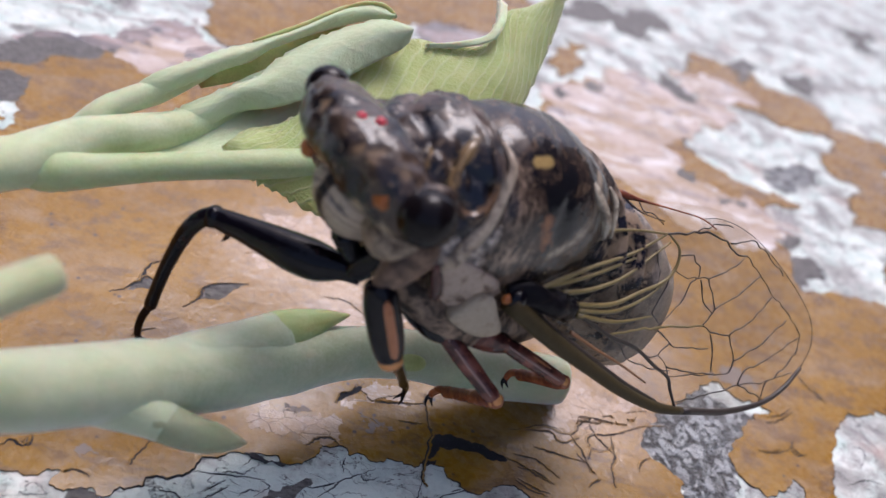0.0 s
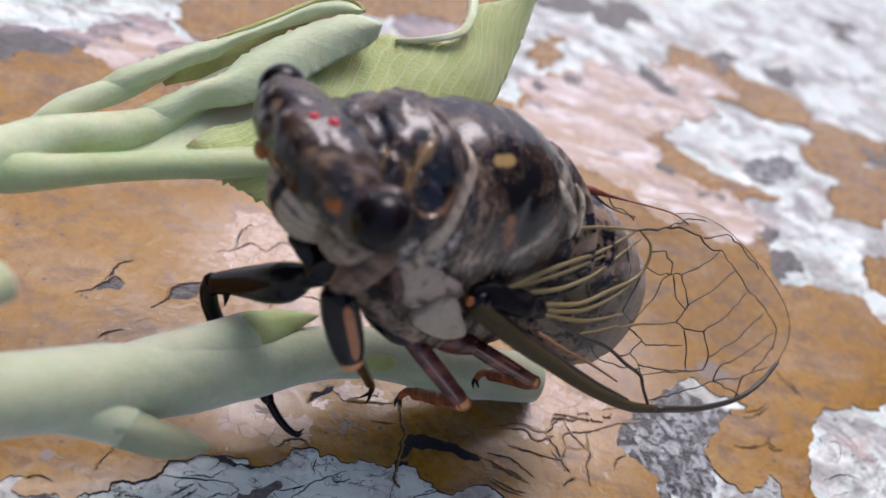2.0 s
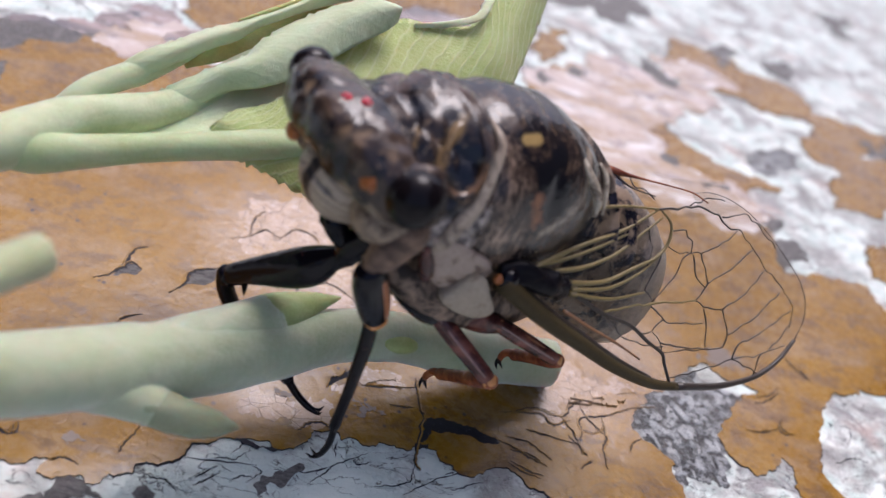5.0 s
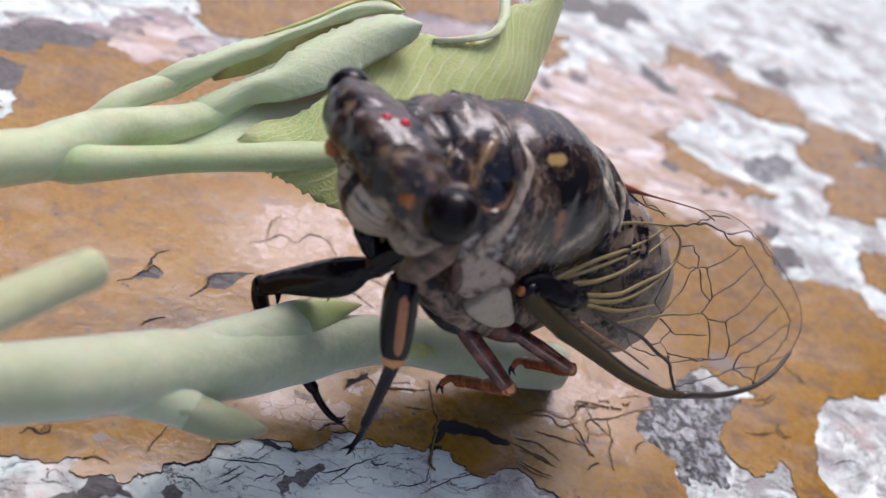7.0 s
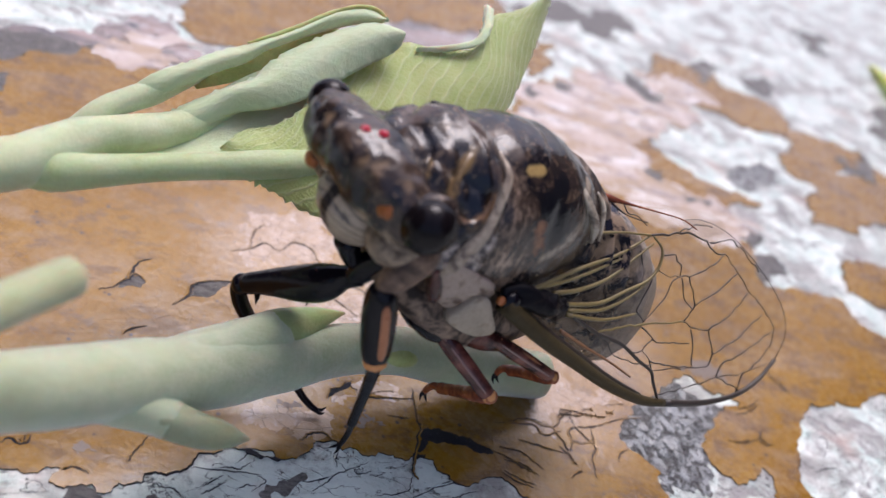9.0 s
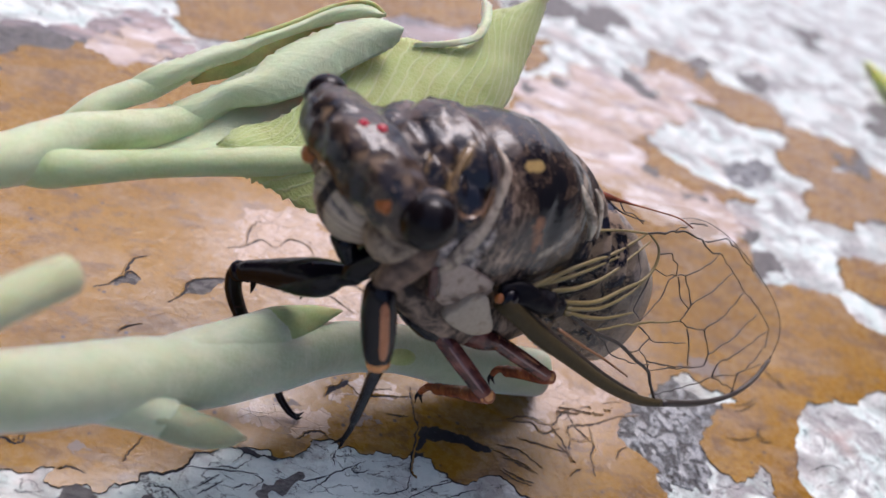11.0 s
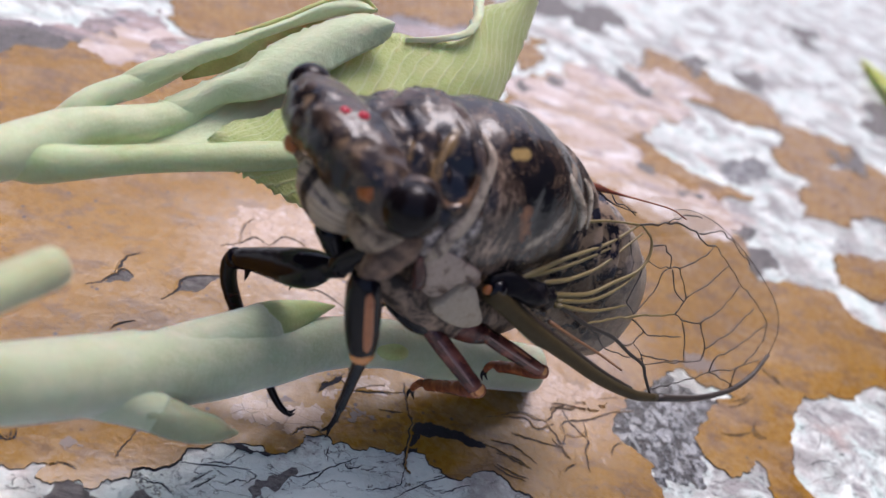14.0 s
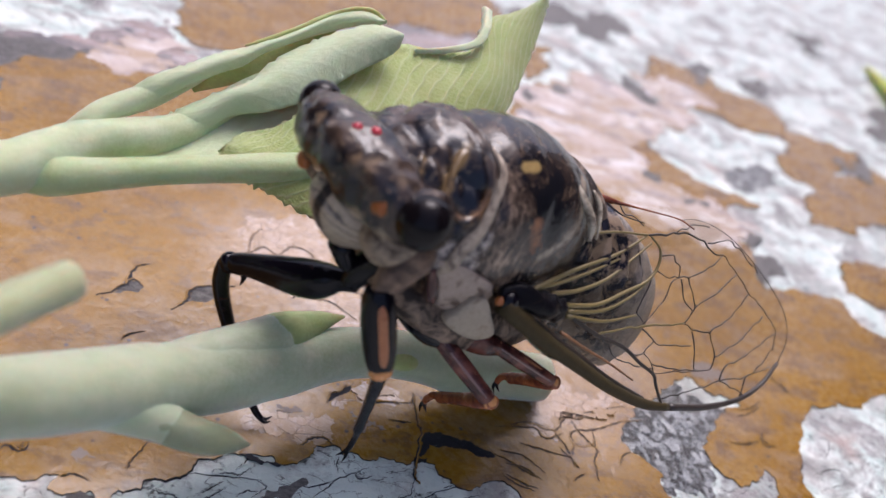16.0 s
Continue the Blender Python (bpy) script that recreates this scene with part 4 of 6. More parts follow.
# ---- the sprig of plant ----
sprig = tagged(new("plant_sprig"), "cut sprig with thick pale stems, buds and folded downy leaves", "plant")
STEM_LINE = [(-78, -58, 2.9, 2.9), (-62, -54, 14, 2.9), (-40, -46.5, 24.5, 2.8), (-23.2, -37.1, 24.6, 2.6), (-20.3, -32.4, 20.6, 2.7), (-17.8, -29.6, 18.4, 2.86), (-13.2, -25.4, 15.6, 3.1), (-7.5, -21.0, 13.2, 3.25), (-2.2, -17.7, 11.9, 3.2), (3.3, -14.1, 11.0, 2.95), (8.2, -10.8, 10.1, 2.55), (12.8, -8.6, 9.2, 2.5), (16.7, -6.9, 8.0, 2.55), (20.4, -5.7, 6.5, 2.7), (23.7, -4.6, 5.2, 2.85), (31.3, -1.9, 3.5, 2.79), (34.0, -1.2, 3.0, 2.63), (34.7, -1.2, 3.0, 2.21)]
part("stem", tube(STEM_LINE, 28, 7, wobble=0.05), STEM, sprig)
part("bud_scale", tube([(12.3, -10.6, 10.5, 0.2), (13.4, -10.2, 10.2, 0.75), (14.9, -9.6, 9.7, 1.0), (16.2, -9.0, 9.2, 0.8), (17.0, -8.6, 8.9, 0.15)], 16, 6), FRESH, sprig, "small fresh green scale on the stem")
part("bud", tube([(0.8, -13.9, 12.7, 2.2), (2.4, -12.7, 13.0, 2.25), (4.2, -11.4, 13.1, 1.7), (6.0, -10.1, 13.3, 0.95), (8.2, -8.7, 13.2, 0.12)], 18, 8, wobble=0.12), BUD, sprig, "pointed green bud")
part("bud", tube([(-7.6, -23.8, 13.0, 1.5), (-4.8, -24.0, 12.0, 1.55), (-2.3, -24.0, 11.3, 1.4), (-0.5, -23.7, 10.9, 1.05), (0.7, -23.4, 10.6, 0.5), (1.4, -23.2, 10.4, 0.12)], 18, 8, wobble=0.12), OLDBUD, sprig, "blunt olive bud")
part("leaf_scar", tube([(-14.5, -26.0, 14.8, 1.4), (-11.0, -24.2, 13.7, 2.1), (-8.2, -23.6, 12.8, 2.1), (-6.2, -23.7, 12.3, 1.85), (-5.0, -24.0, 12.0, 1.63)], 22, 8), STEM, sprig)
part("leaf_scar", tube([(-8.0, -20.4, 13.8, 1.8), (-4.4, -18.0, 13.0, 2.5), (-1.6, -15.9, 12.8, 2.5), (0.6, -14.3, 12.8, 2.45), (1.9, -13.3, 12.9, 2.38), (2.5, -12.8, 13.0, 2.2)], 22, 8), STEM, sprig)
part("side_stub", tube([(-44, -48, 24, 1.9), (-32, -46, 29.5, 1.6), (-24, -43.0, 31.4, 1.45), (-20.1, -39.7, 31.3, 1.42), (-17.8, -35.6, 30.7, 1.4), (-15.0, -30.7, 29.6, 1.4), (-13.1, -27.8, 29.1, 1.36), (-12.75, -27.3, 29.05, 1.0)], 20, 7), STUB, sprig, "short side stub, cut off square")
part("shoot", tube([(-66, -55.5, 11, 2.4), (-56, -40, 21, 2.3), (-42, -26, 25.5, 2.1), (-31.1, -18.2, 24.6, 2.1), (-26.1, -12.3, 22.6, 2.26), (-22.1, -8.6, 21.9, 2.34), (-19.8, -5.6, 21.8, 2.3), (-17.1, -3.2, 22.4, 1.95), (-12.9, -0.45, 22.4, 1.8), (-9.7, 1.9, 22.9, 1.5), (-6.6, 4.6, 24.2, 1.0), (-3.5, 7.6, 26.0, 0.6), (-1.5, 9.4, 27.2, 0.3)], 26, 8, wobble=0.07), SHOOT, sprig)
part("petiole", tube([(-21.6, -8.4, 21.4, 1.6), (-19.6, -7.7, 21.3, 1.9), (-18.4, -7.4, 21.3, 1.75), (-16.2, -6.7, 21.5, 1.5), (-11.8, -5.0, 22.0, 1.3), (-7.1, -3.4, 22.5, 1.28), (-2.2, -1.8, 23.0, 1.4), (3.0, 0.6, 23.1, 1.36), (7.3, 2.3, 23.5, 1.1)], 20, 7), PETIOLE, sprig, "smooth light green leaf stalk")
part("petiole", tube([(-18.9, -1.9, 21.9, 1.2), (-17.7, -1.2, 23.0, 1.3), (-16.2, 0.4, 24.0, 1.18), (-13.3, 2.9, 24.9, 1.15), (-10.8, 5.3, 25.7, 0.8), (-8.5, 7.9, 26.6, 0.4), (-6.7, 9.6, 27.3, 0.2)], 18, 8, wobble=0.1), SHOOT, sprig)


def blade(name, one, two, material, label="", grow=0, bulge=1.0, ruffle=0.0, thick=0.22, across=14, steps=8, ribs=0, seed=1):
    """A leaf blade between two edge lines, domed by bulge, ruffled at its rims, with raised ribs."""
    bm = bmesh.new()
    a, b = spline(one, steps), spline(two, steps)
    rnd = random.Random(seed)
    rows = []
    uv = bm.loops.layers.uv.new("UVMap")
    for i, (p, q) in enumerate(zip(a, b)):
        p, q = Vector(p), Vector(q)
        across_dir = (q - p).normalized()
        along = Vector(a[min(i + 1, len(a) - 1)] - a[max(i - 1, 0)]).normalized()
        nrm = across_dir.cross(along).normalized()
        row = []
        for k in range(across + 1):
            s = k / across
            edge = abs(2 * s - 1) ** 4
            rib = ribs * max(0.0, math.cos((i * 0.55 + s * 5.0)) - 0.75) if ribs else 0.0
            jag = ruffle * edge * noise.noise(Vector((i * 0.9, k * 0.35, seed)))
            co = p.lerp(q, s) + nrm * (bulge * (min(1.0, i / grow) if grow else 1.0) * math.sin(math.pi * s) + rib + jag * 1.5) + across_dir * jag * (1 if s > 0.5 else -1)
            row.append(bm.verts.new(co * MM))
        rows.append(row)
    wide = max((r[0].co - r[-1].co).length for r in rows)
    run = sum((q[0].co - p[0].co).length + (q[-1].co - p[-1].co).length for p, q in zip(rows, rows[1:])) / (2 * len(rows))
    for i, (r, t) in enumerate(zip(rows, rows[1:])):
        for k in range(across):
            f = bm.faces.new((r[k], r[k + 1], t[k + 1], t[k]))
            for loop, (di, dk) in zip(f.loops, ((0, 0), (0, 1), (1, 1), (1, 0))):
                loop[uv].uv = ((i + di) * run, (k + dk) / across * wide)
    bmesh.ops.recalc_face_normals(bm, faces=bm.faces)
    bmesh.ops.solidify(bm, geom=bm.faces[:], thickness=thick * MM)
    return part(name, bm, material, sprig, label)


LEAF_LOW = [(-6.5, -2.4, 23.6), (-3.8, -3.3, 22.2), (-0.6, -3.1, 21.0), (3.5, -3.0, 19.4), (8.7, -1.9, 19.0), (14.7, 2.6, 21.0), (18.9, 8.3, 24.1), (22.0, 13.8, 27.1), (23.4, 17.9, 30.4), (24.4, 21.7, 33.4), (25.1, 25.7, 36.9)]
LEAF_TOP = [(-6.6, -1.3, 23.3), (-4.8, 1.7, 23.9), (-2.0, 2.7, 24.8), (0.6, 4.7, 26.8), (4.4, 10.2, 29.3), (8.2, 14.3, 30.9), (12.0, 15.1, 31.1), (16.4, 17.0, 31.4), (18.1, 21.7, 33.3), (21.4, 23.6, 34.4), (24.9, 25.6, 36.6)]
leaf = blade("leaf", LEAF_LOW, LEAF_TOP, LEAF, "broad wavy light green leaf with pale veins", bulge=-1.2, ruffle=0.45, ribs=0.3, across=24, steps=10, seed=3)
blade("leaf_flap", [(10.2, 14.0, 30.8), (13.5, 15.4, 31.5), (15.9, 16.5, 32.0), (17.1, 18.5, 32.9), (17.3, 22.4, 34.1)], [(10.4, 13.7, 30.8), (13.8, 14.6, 31.4), (17.0, 16.0, 32.6), (18.1, 18.3, 33.7), (18.3, 21.4, 34.5)], RIM, "pale curled-over leaf rim", bulge=0.5, ruffle=0.25, thick=0.25, across=8, seed=4)
blade("rolled_leaf", [(-12.4, 1.5, 23.4), (-10.8, 2.4, 24.4), (-7.9, 5.0, 25.5), (-5.1, 6.6, 26.9), (-3.9, 8.5, 28.0), (-1.6, 10.5, 29.4), (1.4, 12.3, 31.0), (4.5, 13.3, 32.5), (6.6, 13.3, 32.9), (7.9, 12.9, 32.5)], [(-11.2, 0.6, 22.0), (-8.9, 1.0, 22.8), (-6.0, 2.8, 24.7), (-2.9, 3.4, 25.8), (-0.2, 4.5, 27.0), (1.9, 5.9, 28.1), (3.6, 7.3, 29.3), (5.5, 8.8, 30.4), (7.4, 10.4, 31.3), (8.3, 11.8, 31.8)], YOUNG, "folded downy young leaf", grow=16, bulge=1.5, ruffle=0.2, thick=0.4, across=20, seed=5)
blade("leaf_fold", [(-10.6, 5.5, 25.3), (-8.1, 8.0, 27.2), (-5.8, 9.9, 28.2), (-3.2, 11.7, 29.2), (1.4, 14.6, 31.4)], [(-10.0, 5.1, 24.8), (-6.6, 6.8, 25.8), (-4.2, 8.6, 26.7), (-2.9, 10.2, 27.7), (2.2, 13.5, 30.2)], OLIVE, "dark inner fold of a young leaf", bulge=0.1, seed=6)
blade("leaf_edge", [(-16.4, 1.0, 24.2), (-14.0, 2.9, 26.5), (-11.0, 5.3, 27.6), (-8.8, 7.1, 28.4), (-6.4, 8.9, 28.9), (-3.9, 10.6, 29.8), (-1.5, 12.3, 30.8), (1.0, 14.1, 32.1), (3.1, 14.8, 33.0), (5.1, 15.0, 33.3), (6.4, 14.8, 32.7)], [(-15.8, 0.6, 23.8), (-13.0, 1.9, 25.0), (-10.0, 4.2, 26.3), (-8.1, 5.8, 27.1), (-6.2, 7.4, 27.6), (-4.7, 9.0, 28.5), (-3.2, 10.2, 29.1), (-0.7, 11.9, 30.1), (1.9, 13.2, 31.1), (4.1, 14.0, 31.9), (6.2, 14.3, 32.5)], YOUNG, "pale folded leaf edge", grow=14, bulge=0.8, ruffle=0.14, thick=0.35, across=12, seed=8)
part("leaf_edge_rim", tube([(x, y, z + 0.1, r) for (x, y, z), r in zip([(-6.4, 8.9, 28.9), (-3.9, 10.6, 29.8), (-1.5, 12.3, 30.8), (1.0, 14.1, 32.1), (3.1, 14.8, 33.0), (5.1, 15.0, 33.3), (6.4, 14.8, 32.7)], (0.1, 0.18, 0.22, 0.24, 0.24, 0.24, 0.2))], 10, 8, wobble=0.8), FRESH, sprig, "yellow-green rim of the folded leaf")
blade("leaf_base", [(-14.5, -6.0, 21.9), (-11.8, -4.7, 22.3), (-7.1, -3.0, 22.8), (-2.2, -1.4, 23.2), (3.0, 0.8, 23.4), (7.3, 2.5, 23.7)], [(-14.8, -1.6, 22.4), (-12.9, -0.2, 22.5), (-9.9, 2.8, 23.9), (-6.6, 6.6, 26.0), (-1.8, 9.4, 28.4), (2.8, 11.0, 30.0)], YOUNG, "hollow base of the leaf between its stalks", bulge=1.1, ruffle=0.0, seed=9)


# a bright blade lying far off on the board
far_leaf = tagged(new("fallen_leaf"), "bright yellow-green narrow leaf lying on the board", "leaf")
fl = bmesh.new()
rows = []
for i in range(12):
    s = i / 11
    c = Vector((156.5 - 18 * s, 148 - 60 * s, 0.8 + 2.5 * math.sin(math.pi * s))) + Vector((0.9, -0.25, 0)) * 12 * s
    w = 4.5 * math.sin(math.pi * (0.08 + 0.9 * s)) ** 0.7
    rows.append([fl.verts.new((c + Vector((0.9, -0.3, 0)) * w * (k - 2) / 2 + Vector((0, 0, -0.6 * abs(k - 2) / 2))) * MM) for k in range(5)])
for a, b in zip(rows, rows[1:]):
    for k in range(4):
        fl.faces.new((a[k], a[k + 1], b[k + 1], b[k]))
bmesh.ops.solidify(fl, geom=fl.faces[:], thickness=0.3 * MM)
part("blade", fl, YELLOWLEAF, far_leaf)


# ---- the cicada ----
# Its own space: x towards the head, y to its left, z up from its back.
HOME = Matrix(((-0.8441, 0.4972, 0.2007, 0), (-0.5038, -0.8636, 0.0203, 0), (0.1834, -0.0840, 0.9794, 0), (0, 0, 0, 1)))
HEART = (18.06, -7.01, 29.67)
cicada = tagged(new("cicada"), "dark brown and black cicada with clear veined wings", "cicada")
cicada.matrix_basis = Matrix.Translation(mm(*HEART)) @ HOME


def rings(x, a):
    """Overlapping belly rings: each swells towards its hind edge and drops to the next."""
    s = (-x / 2.5) % 1.0
    return 0.05 * s * s - 0.05 * max(0.0, (s - 0.86) / 0.14)


def furrows(x, a):
    """The furrows of the neck shield: a slanting one on each side, a trough before the hind rim, soft swellings between."""
    side = abs(math.sin(a - math.pi / 2))
    slant = side * 1.6 - (14.6 - x) * 0.16
    cut_in = 0.06 * max(0.0, 1 - abs(slant - 0.25) / 0.16) + 0.05 * max(0.0, 1 - abs(slant - 0.78) / 0.16)
    trough = 0.045 * max(0.0, 1 - abs(x - 8.7) / 0.5)
    swell = 0.05 * noise.noise(Vector((x * 0.5, math.cos(a) * 2.2, math.sin(a) * 2.2))) + 0.03 * noise.noise(Vector((x * 1.2, math.cos(a) * 4.5, math.sin(a) * 4.5)))
    return swell - cut_in - trough


def hollows(x, a):
    """Soft dents of the back shield."""
    return 0.02 * noise.noise(Vector((x * 0.35, math.cos(a) * 1.8, math.sin(a) * 1.8))) + 0.012 * noise.noise(Vector((x * 0.9, math.cos(a) * 4, math.sin(a) * 4)))


part("abdomen", loft([(-5, 6.4, 2.6, -10.5, 1.2), (-10, 7.2, 2.0, -14.0, 2.6), (-14, 7.2, 0.9, -15.6, 3.8), (-17.5, 6.3, -1.0, -15.2, 4.8), (-20.5, 4.5, -3.4, -13.8, 5.6), (-23.0, 0.8, -7.0, -11.5, 6.1)], steps=16, seg=48, ripple=rings), ABDOMEN, cicada, "dark ringed abdomen")
part("mesonotum", loft([(9, 6.4, 5.4, -6.0, 0), (6.0, 7.5, 6.8, -7, 0.1), (2, 7.7, 7.3, -7.5, 0.2), (-2.5, 7.3, 6.6, -7.5, 0.5), (-6.5, 6.0, 4.6, -7, 1.0), (-9.0, 4.4, 2.4, -6, 1.3)], seg=80, steps=12, ripple=hollows), MESO, cicada, "smooth dark brown and black back shield")
part("cross_ridge", loft([(-7.6, 3.6, 4.6, 2.0, 0.6), (-9.2, 4.2, 3.6, 1.0, 0.8), (-10.8, 3.4, 2.4, 0, 1.0), (-11.8, 1.4, 1.2, 0, 1.2)], seg=20), PALE, cicada, "pale cross-shaped ridge")
part("pronotum", loft([(14.8, 5.6, 3.7, -4.2, -0.7), (13.6, 6.5, 4.7, -4.8, -0.6), (12.2, 7.1, 5.5, -5.2, -0.5), (10, 7.7, 6.5, -5.6, -0.3), (8.4, 7.9, 7.0, -5.4, -0.1), (7.5, 7.7, 6.9, -5.2, 0)], seg=110, steps=12, ripple=furrows), PRONOTUM, cicada, "furrowed brown and black neck shield")
part("wing_base_fold", tube([(-2.7, 4.2, 5.2, 0.2), (-3.6, 5.6, 4.2, 0.55), (-4.5, 6.9, 2.9, 0.6), (-4.4, 7.6, 1.6, 0.3)], 14, 7, flat=0.6, wobble=0.5), CREAM, cicada, "cream-coloured fold at the wing base")
part("wing_base_fold", tube([(-5.0, 4.6, 4.9, 0.15), (-5.6, 5.6, 4.2, 0.35), (-5.6, 6.8, 2.9, 0.3), (-5.4, 7.6, 1.8, 0.15)], 12, 7, flat=0.6, wobble=0.5), CREAM, cicada, "cream-coloured fold at the wing base")
part("collar", tube([(7.3, 2.2, 6.5, 0.1), (7.4, 4.1, 6.1, 0.4), (7.7, 5.3, 4.95, 0.5), (8.2, 6.2, 3.5, 0.5), (9.0, 6.9, 1.7, 0.55), (9.8, 7.25, 0.1, 0.6), (10.2, 7.3, -1.4, 0.6), (10.6, 6.8, -3.0, 0.35)], 16, 8, flat=0.55, wobble=0.5), COLLAR, cicada, "pale tan collar rim")

NECK_RIDGES = [
    [(9.4, 2.0, 6.35, 0.1), (10.4, 2.6, 5.75, 0.3), (11.4, 3.5, 4.7, 0.32), (12.2, 4.6, 3.5, 0.3), (12.6, 5.2, 2.8, 0.1)],
    [(8.2, 4.2, 5.5, 0.12), (8.4, 5.2, 4.5, 0.34), (8.9, 5.9, 3.5, 0.4), (9.8, 6.35, 2.6, 0.42), (10.8, 6.2, 2.3, 0.38), (11.6, 5.5, 2.7, 0.12)],
    [(13.9, 3.1, 3.7, 0.1), (13.4, 2.1, 4.35, 0.34), (12.9, 1.2, 4.8, 0.1)],
    [(12.9, -2.4, 4.7, 0.1), (11.6, -1.4, 5.6, 0.4), (10.2, -0.6, 6.3, 0.38), (9.0, -0.3, 6.7, 0.1)],
]
for i, ridge in enumerate(NECK_RIDGES):
    part("ridge", tube(ridge, 14, 8, flat=0.6, wobble=0.7), PRONOTUM, cicada, "raised ridge of the neck shield")


def head_shell():
    """The broad head, lofted from one eye to the other, with swollen brows and a shallow groove between them."""
    bm = bmesh.new()
    loops, seg = [], 56
    for y, x0, x1, z0, z1 in spline([(-8.5, 15.0, 17.3, 0.3, 2.9), (-7.2, 14.0, 18.5, -0.9, 3.7), (-4.6, 13.2, 19.3, -1.3, 4.3), (-1.8, 13.0, 19.5, -1.0, 4.9), (0.8, 13.0, 19.2, -0.9, 4.9), (3.4, 13.0, 18.2, -1.0, 4.3), (5.4, 12.8, 16.9, -0.8, 3.6), (7.0, 13.3, 15.5, 0.4, 3.0)], 12):
        cx, cz, rx, rz = (x0 + x1) / 2, (z0 + z1) / 2, (x1 - x0) / 2, (z1 - z0) / 2
        loop = []
        for k in range(seg):
            a = 2 * math.pi * k / seg
            c, d = math.cos(a), math.sin(a)
            at = Vector((y * 0.45, c * 1.6, d * 1.6))
            dent = 1 + 0.10 * noise.noise(at) + 0.05 * noise.noise(at * 2.6)
            groove = max(0.0, 1 - abs(abs(y + 0.4) - 2.6) / 0.8) * max(0.0, c) * max(0.0, d + 0.3)
            dent -= 0.07 * groove
            loop.append(bm.verts.new(mm(cx + rx * dent * math.copysign(abs(c) ** 0.85, c), y, cz + rz * dent * math.copysign(abs(d) ** 0.85, d))))
        loops.append(loop)
    for a, b in zip(loops, loops[1:]):
        for k in range(seg):
            bm.faces.new((a[k], a[(k + 1) % seg], b[(k + 1) % seg], b[k]))
    bm.faces.new(loops[0])
    bm.faces.new(loops[-1][::-1])
    return bm


part("head", head_shell(), HEADSHELL, cicada, "mottled black and brown head")


def face_shield():
    """The swollen face with its cross ridges, sloping back towards the beak."""
    bm = bmesh.new()
    bmesh.ops.create_uvsphere(bm, u_segments=48, v_segments=56, radius=1)
    for v in bm.verts:
        ridge = 1 + 0.03 * math.cos(v.co.z * 24) * min(1.0, 0.2 + 1.5 * abs(v.co.y)) * max(0, v.co.x)
        z = -1.9 + 4.6 * v.co.z
        v.co = Vector((14.7 + 4.0 * v.co.x * ridge + 0.38 * min(0, z + 2.4), -0.4 + 3.5 * v.co.y * ridge * (1 - 0.3 * max(0, -v.co.z)), z)) * MM
    return bm


part("face", face_shield(), FACE, cicada, "pale ridged face shield")
part("cheek", ball(14.0, 4.0, -1.5, 2.6, 2.5, 2.3, seg=36, lumpy=0.07), CHEEK, cicada, "pale furry cheek")
part("cheek", ball(14.2, -4.6, -2.4, 2.2, 2.4, 2.2, seg=36, lumpy=0.3), CHEEK, cicada, "pale furry cheek")
part("beak", tube([(14.8, 0.4, -5.5, 1.1), (12.6, 0.6, -8.0, 0.8), (9.5, 0.8, -9.2, 0.5), (6, 1.0, -9.8, 0.2)], 12), LEG, cicada, "dark sucking beak")
for x, y, z, r in ((14.9, 6.7, 2.35, 2.2), (16.1, -8.0, 1.9, 1.85)):
    eye = part("eye", ball(x, y, z, r, r * 0.92, r, seg=36), EYE, cicada, "glossy black bulging eye")
    part("eye_rim", ball(x - 0.95, y * 0.83, z + 0.05, r * 0.95, r * 0.78, r * 0.87, seg=28, lumpy=0.12), HEADSHELL, eye, "swollen brown rim of the eye")
for x, y, z in ((17.75, -1.3, 4.5), (16.75, -0.4, 4.9)):
    part("ocellus", ball(x - 0.1, y, z - 0.12, 0.45), RED, cicada, "red bead-like ocellus")
part("antennal_spot", ball(17.3, 4.2, 1.7, 0.5, 0.85, 0.75, lumpy=0.3), AMBER, cicada, "orange spot by the feeler")
part("antennal_spot", ball(18.35, -4.0, -0.9, 0.5, 0.75, 0.75, lumpy=0.2), AMBER, cicada, "orange spot by the feeler")
part("sternum", loft([(12, 3.2, -4.5, -8.0, 1.2), (8, 5.4, -5, -10.6, 1.8), (3, 6.2, -5.5, -12.6, 2.2), (-3, 6.0, -6, -13.0, 2.4), (-8, 5.0, -6, -12.6, 2.6)], seg=24), PALE, cicada, "pale waxy underside")
SIDE = [(11.2, 7.1, -1.2), (9.0, 7.7, -1.2), (6.6, 8.1, -2.2), (4.8, 8.3, -3.0), (5.4, 8.3, -3.9), (7.6, 7.9, -4.4), (9.2, 7.5, -4.8), (10.4, 7.1, -2.8)]
FLAP = [(5.7, 8.2, -4.2), (4.6, 8.5, -4.4), (3.3, 9.0, -6.0), (1.6, 9.2, -8.2), (3.6, 8.9, -8.9), (6.9, 8.0, -7.7), (6.5, 8.1, -6.0)]
part("side_plate", plate(SIDE, 0.2), GREYPLATE, cicada, "grey downy side plate")
part("breast_plate", ball(5.2, 6.2, -4.6, 3.6, 1.6, 3.2, seg=36, lumpy=0.06), GREYPLATE, cicada, "grey downy side plate")
part("opercle", plate(FLAP, 0.25), WAX, cicada, "white waxy belly flap")
part("coxa", tube([(11.6, 5.2, -1.4, 1.5), (12.6, 5.5, -2.2, 1.8), (13.6, 5.9, -3.6, 1.45), (14.4, 6.2, -4.8, 0.95), (14.6, 6.3, -5.4, 0.5)], 22, wobble=0.12), COXA, cicada, "tan hip joint")
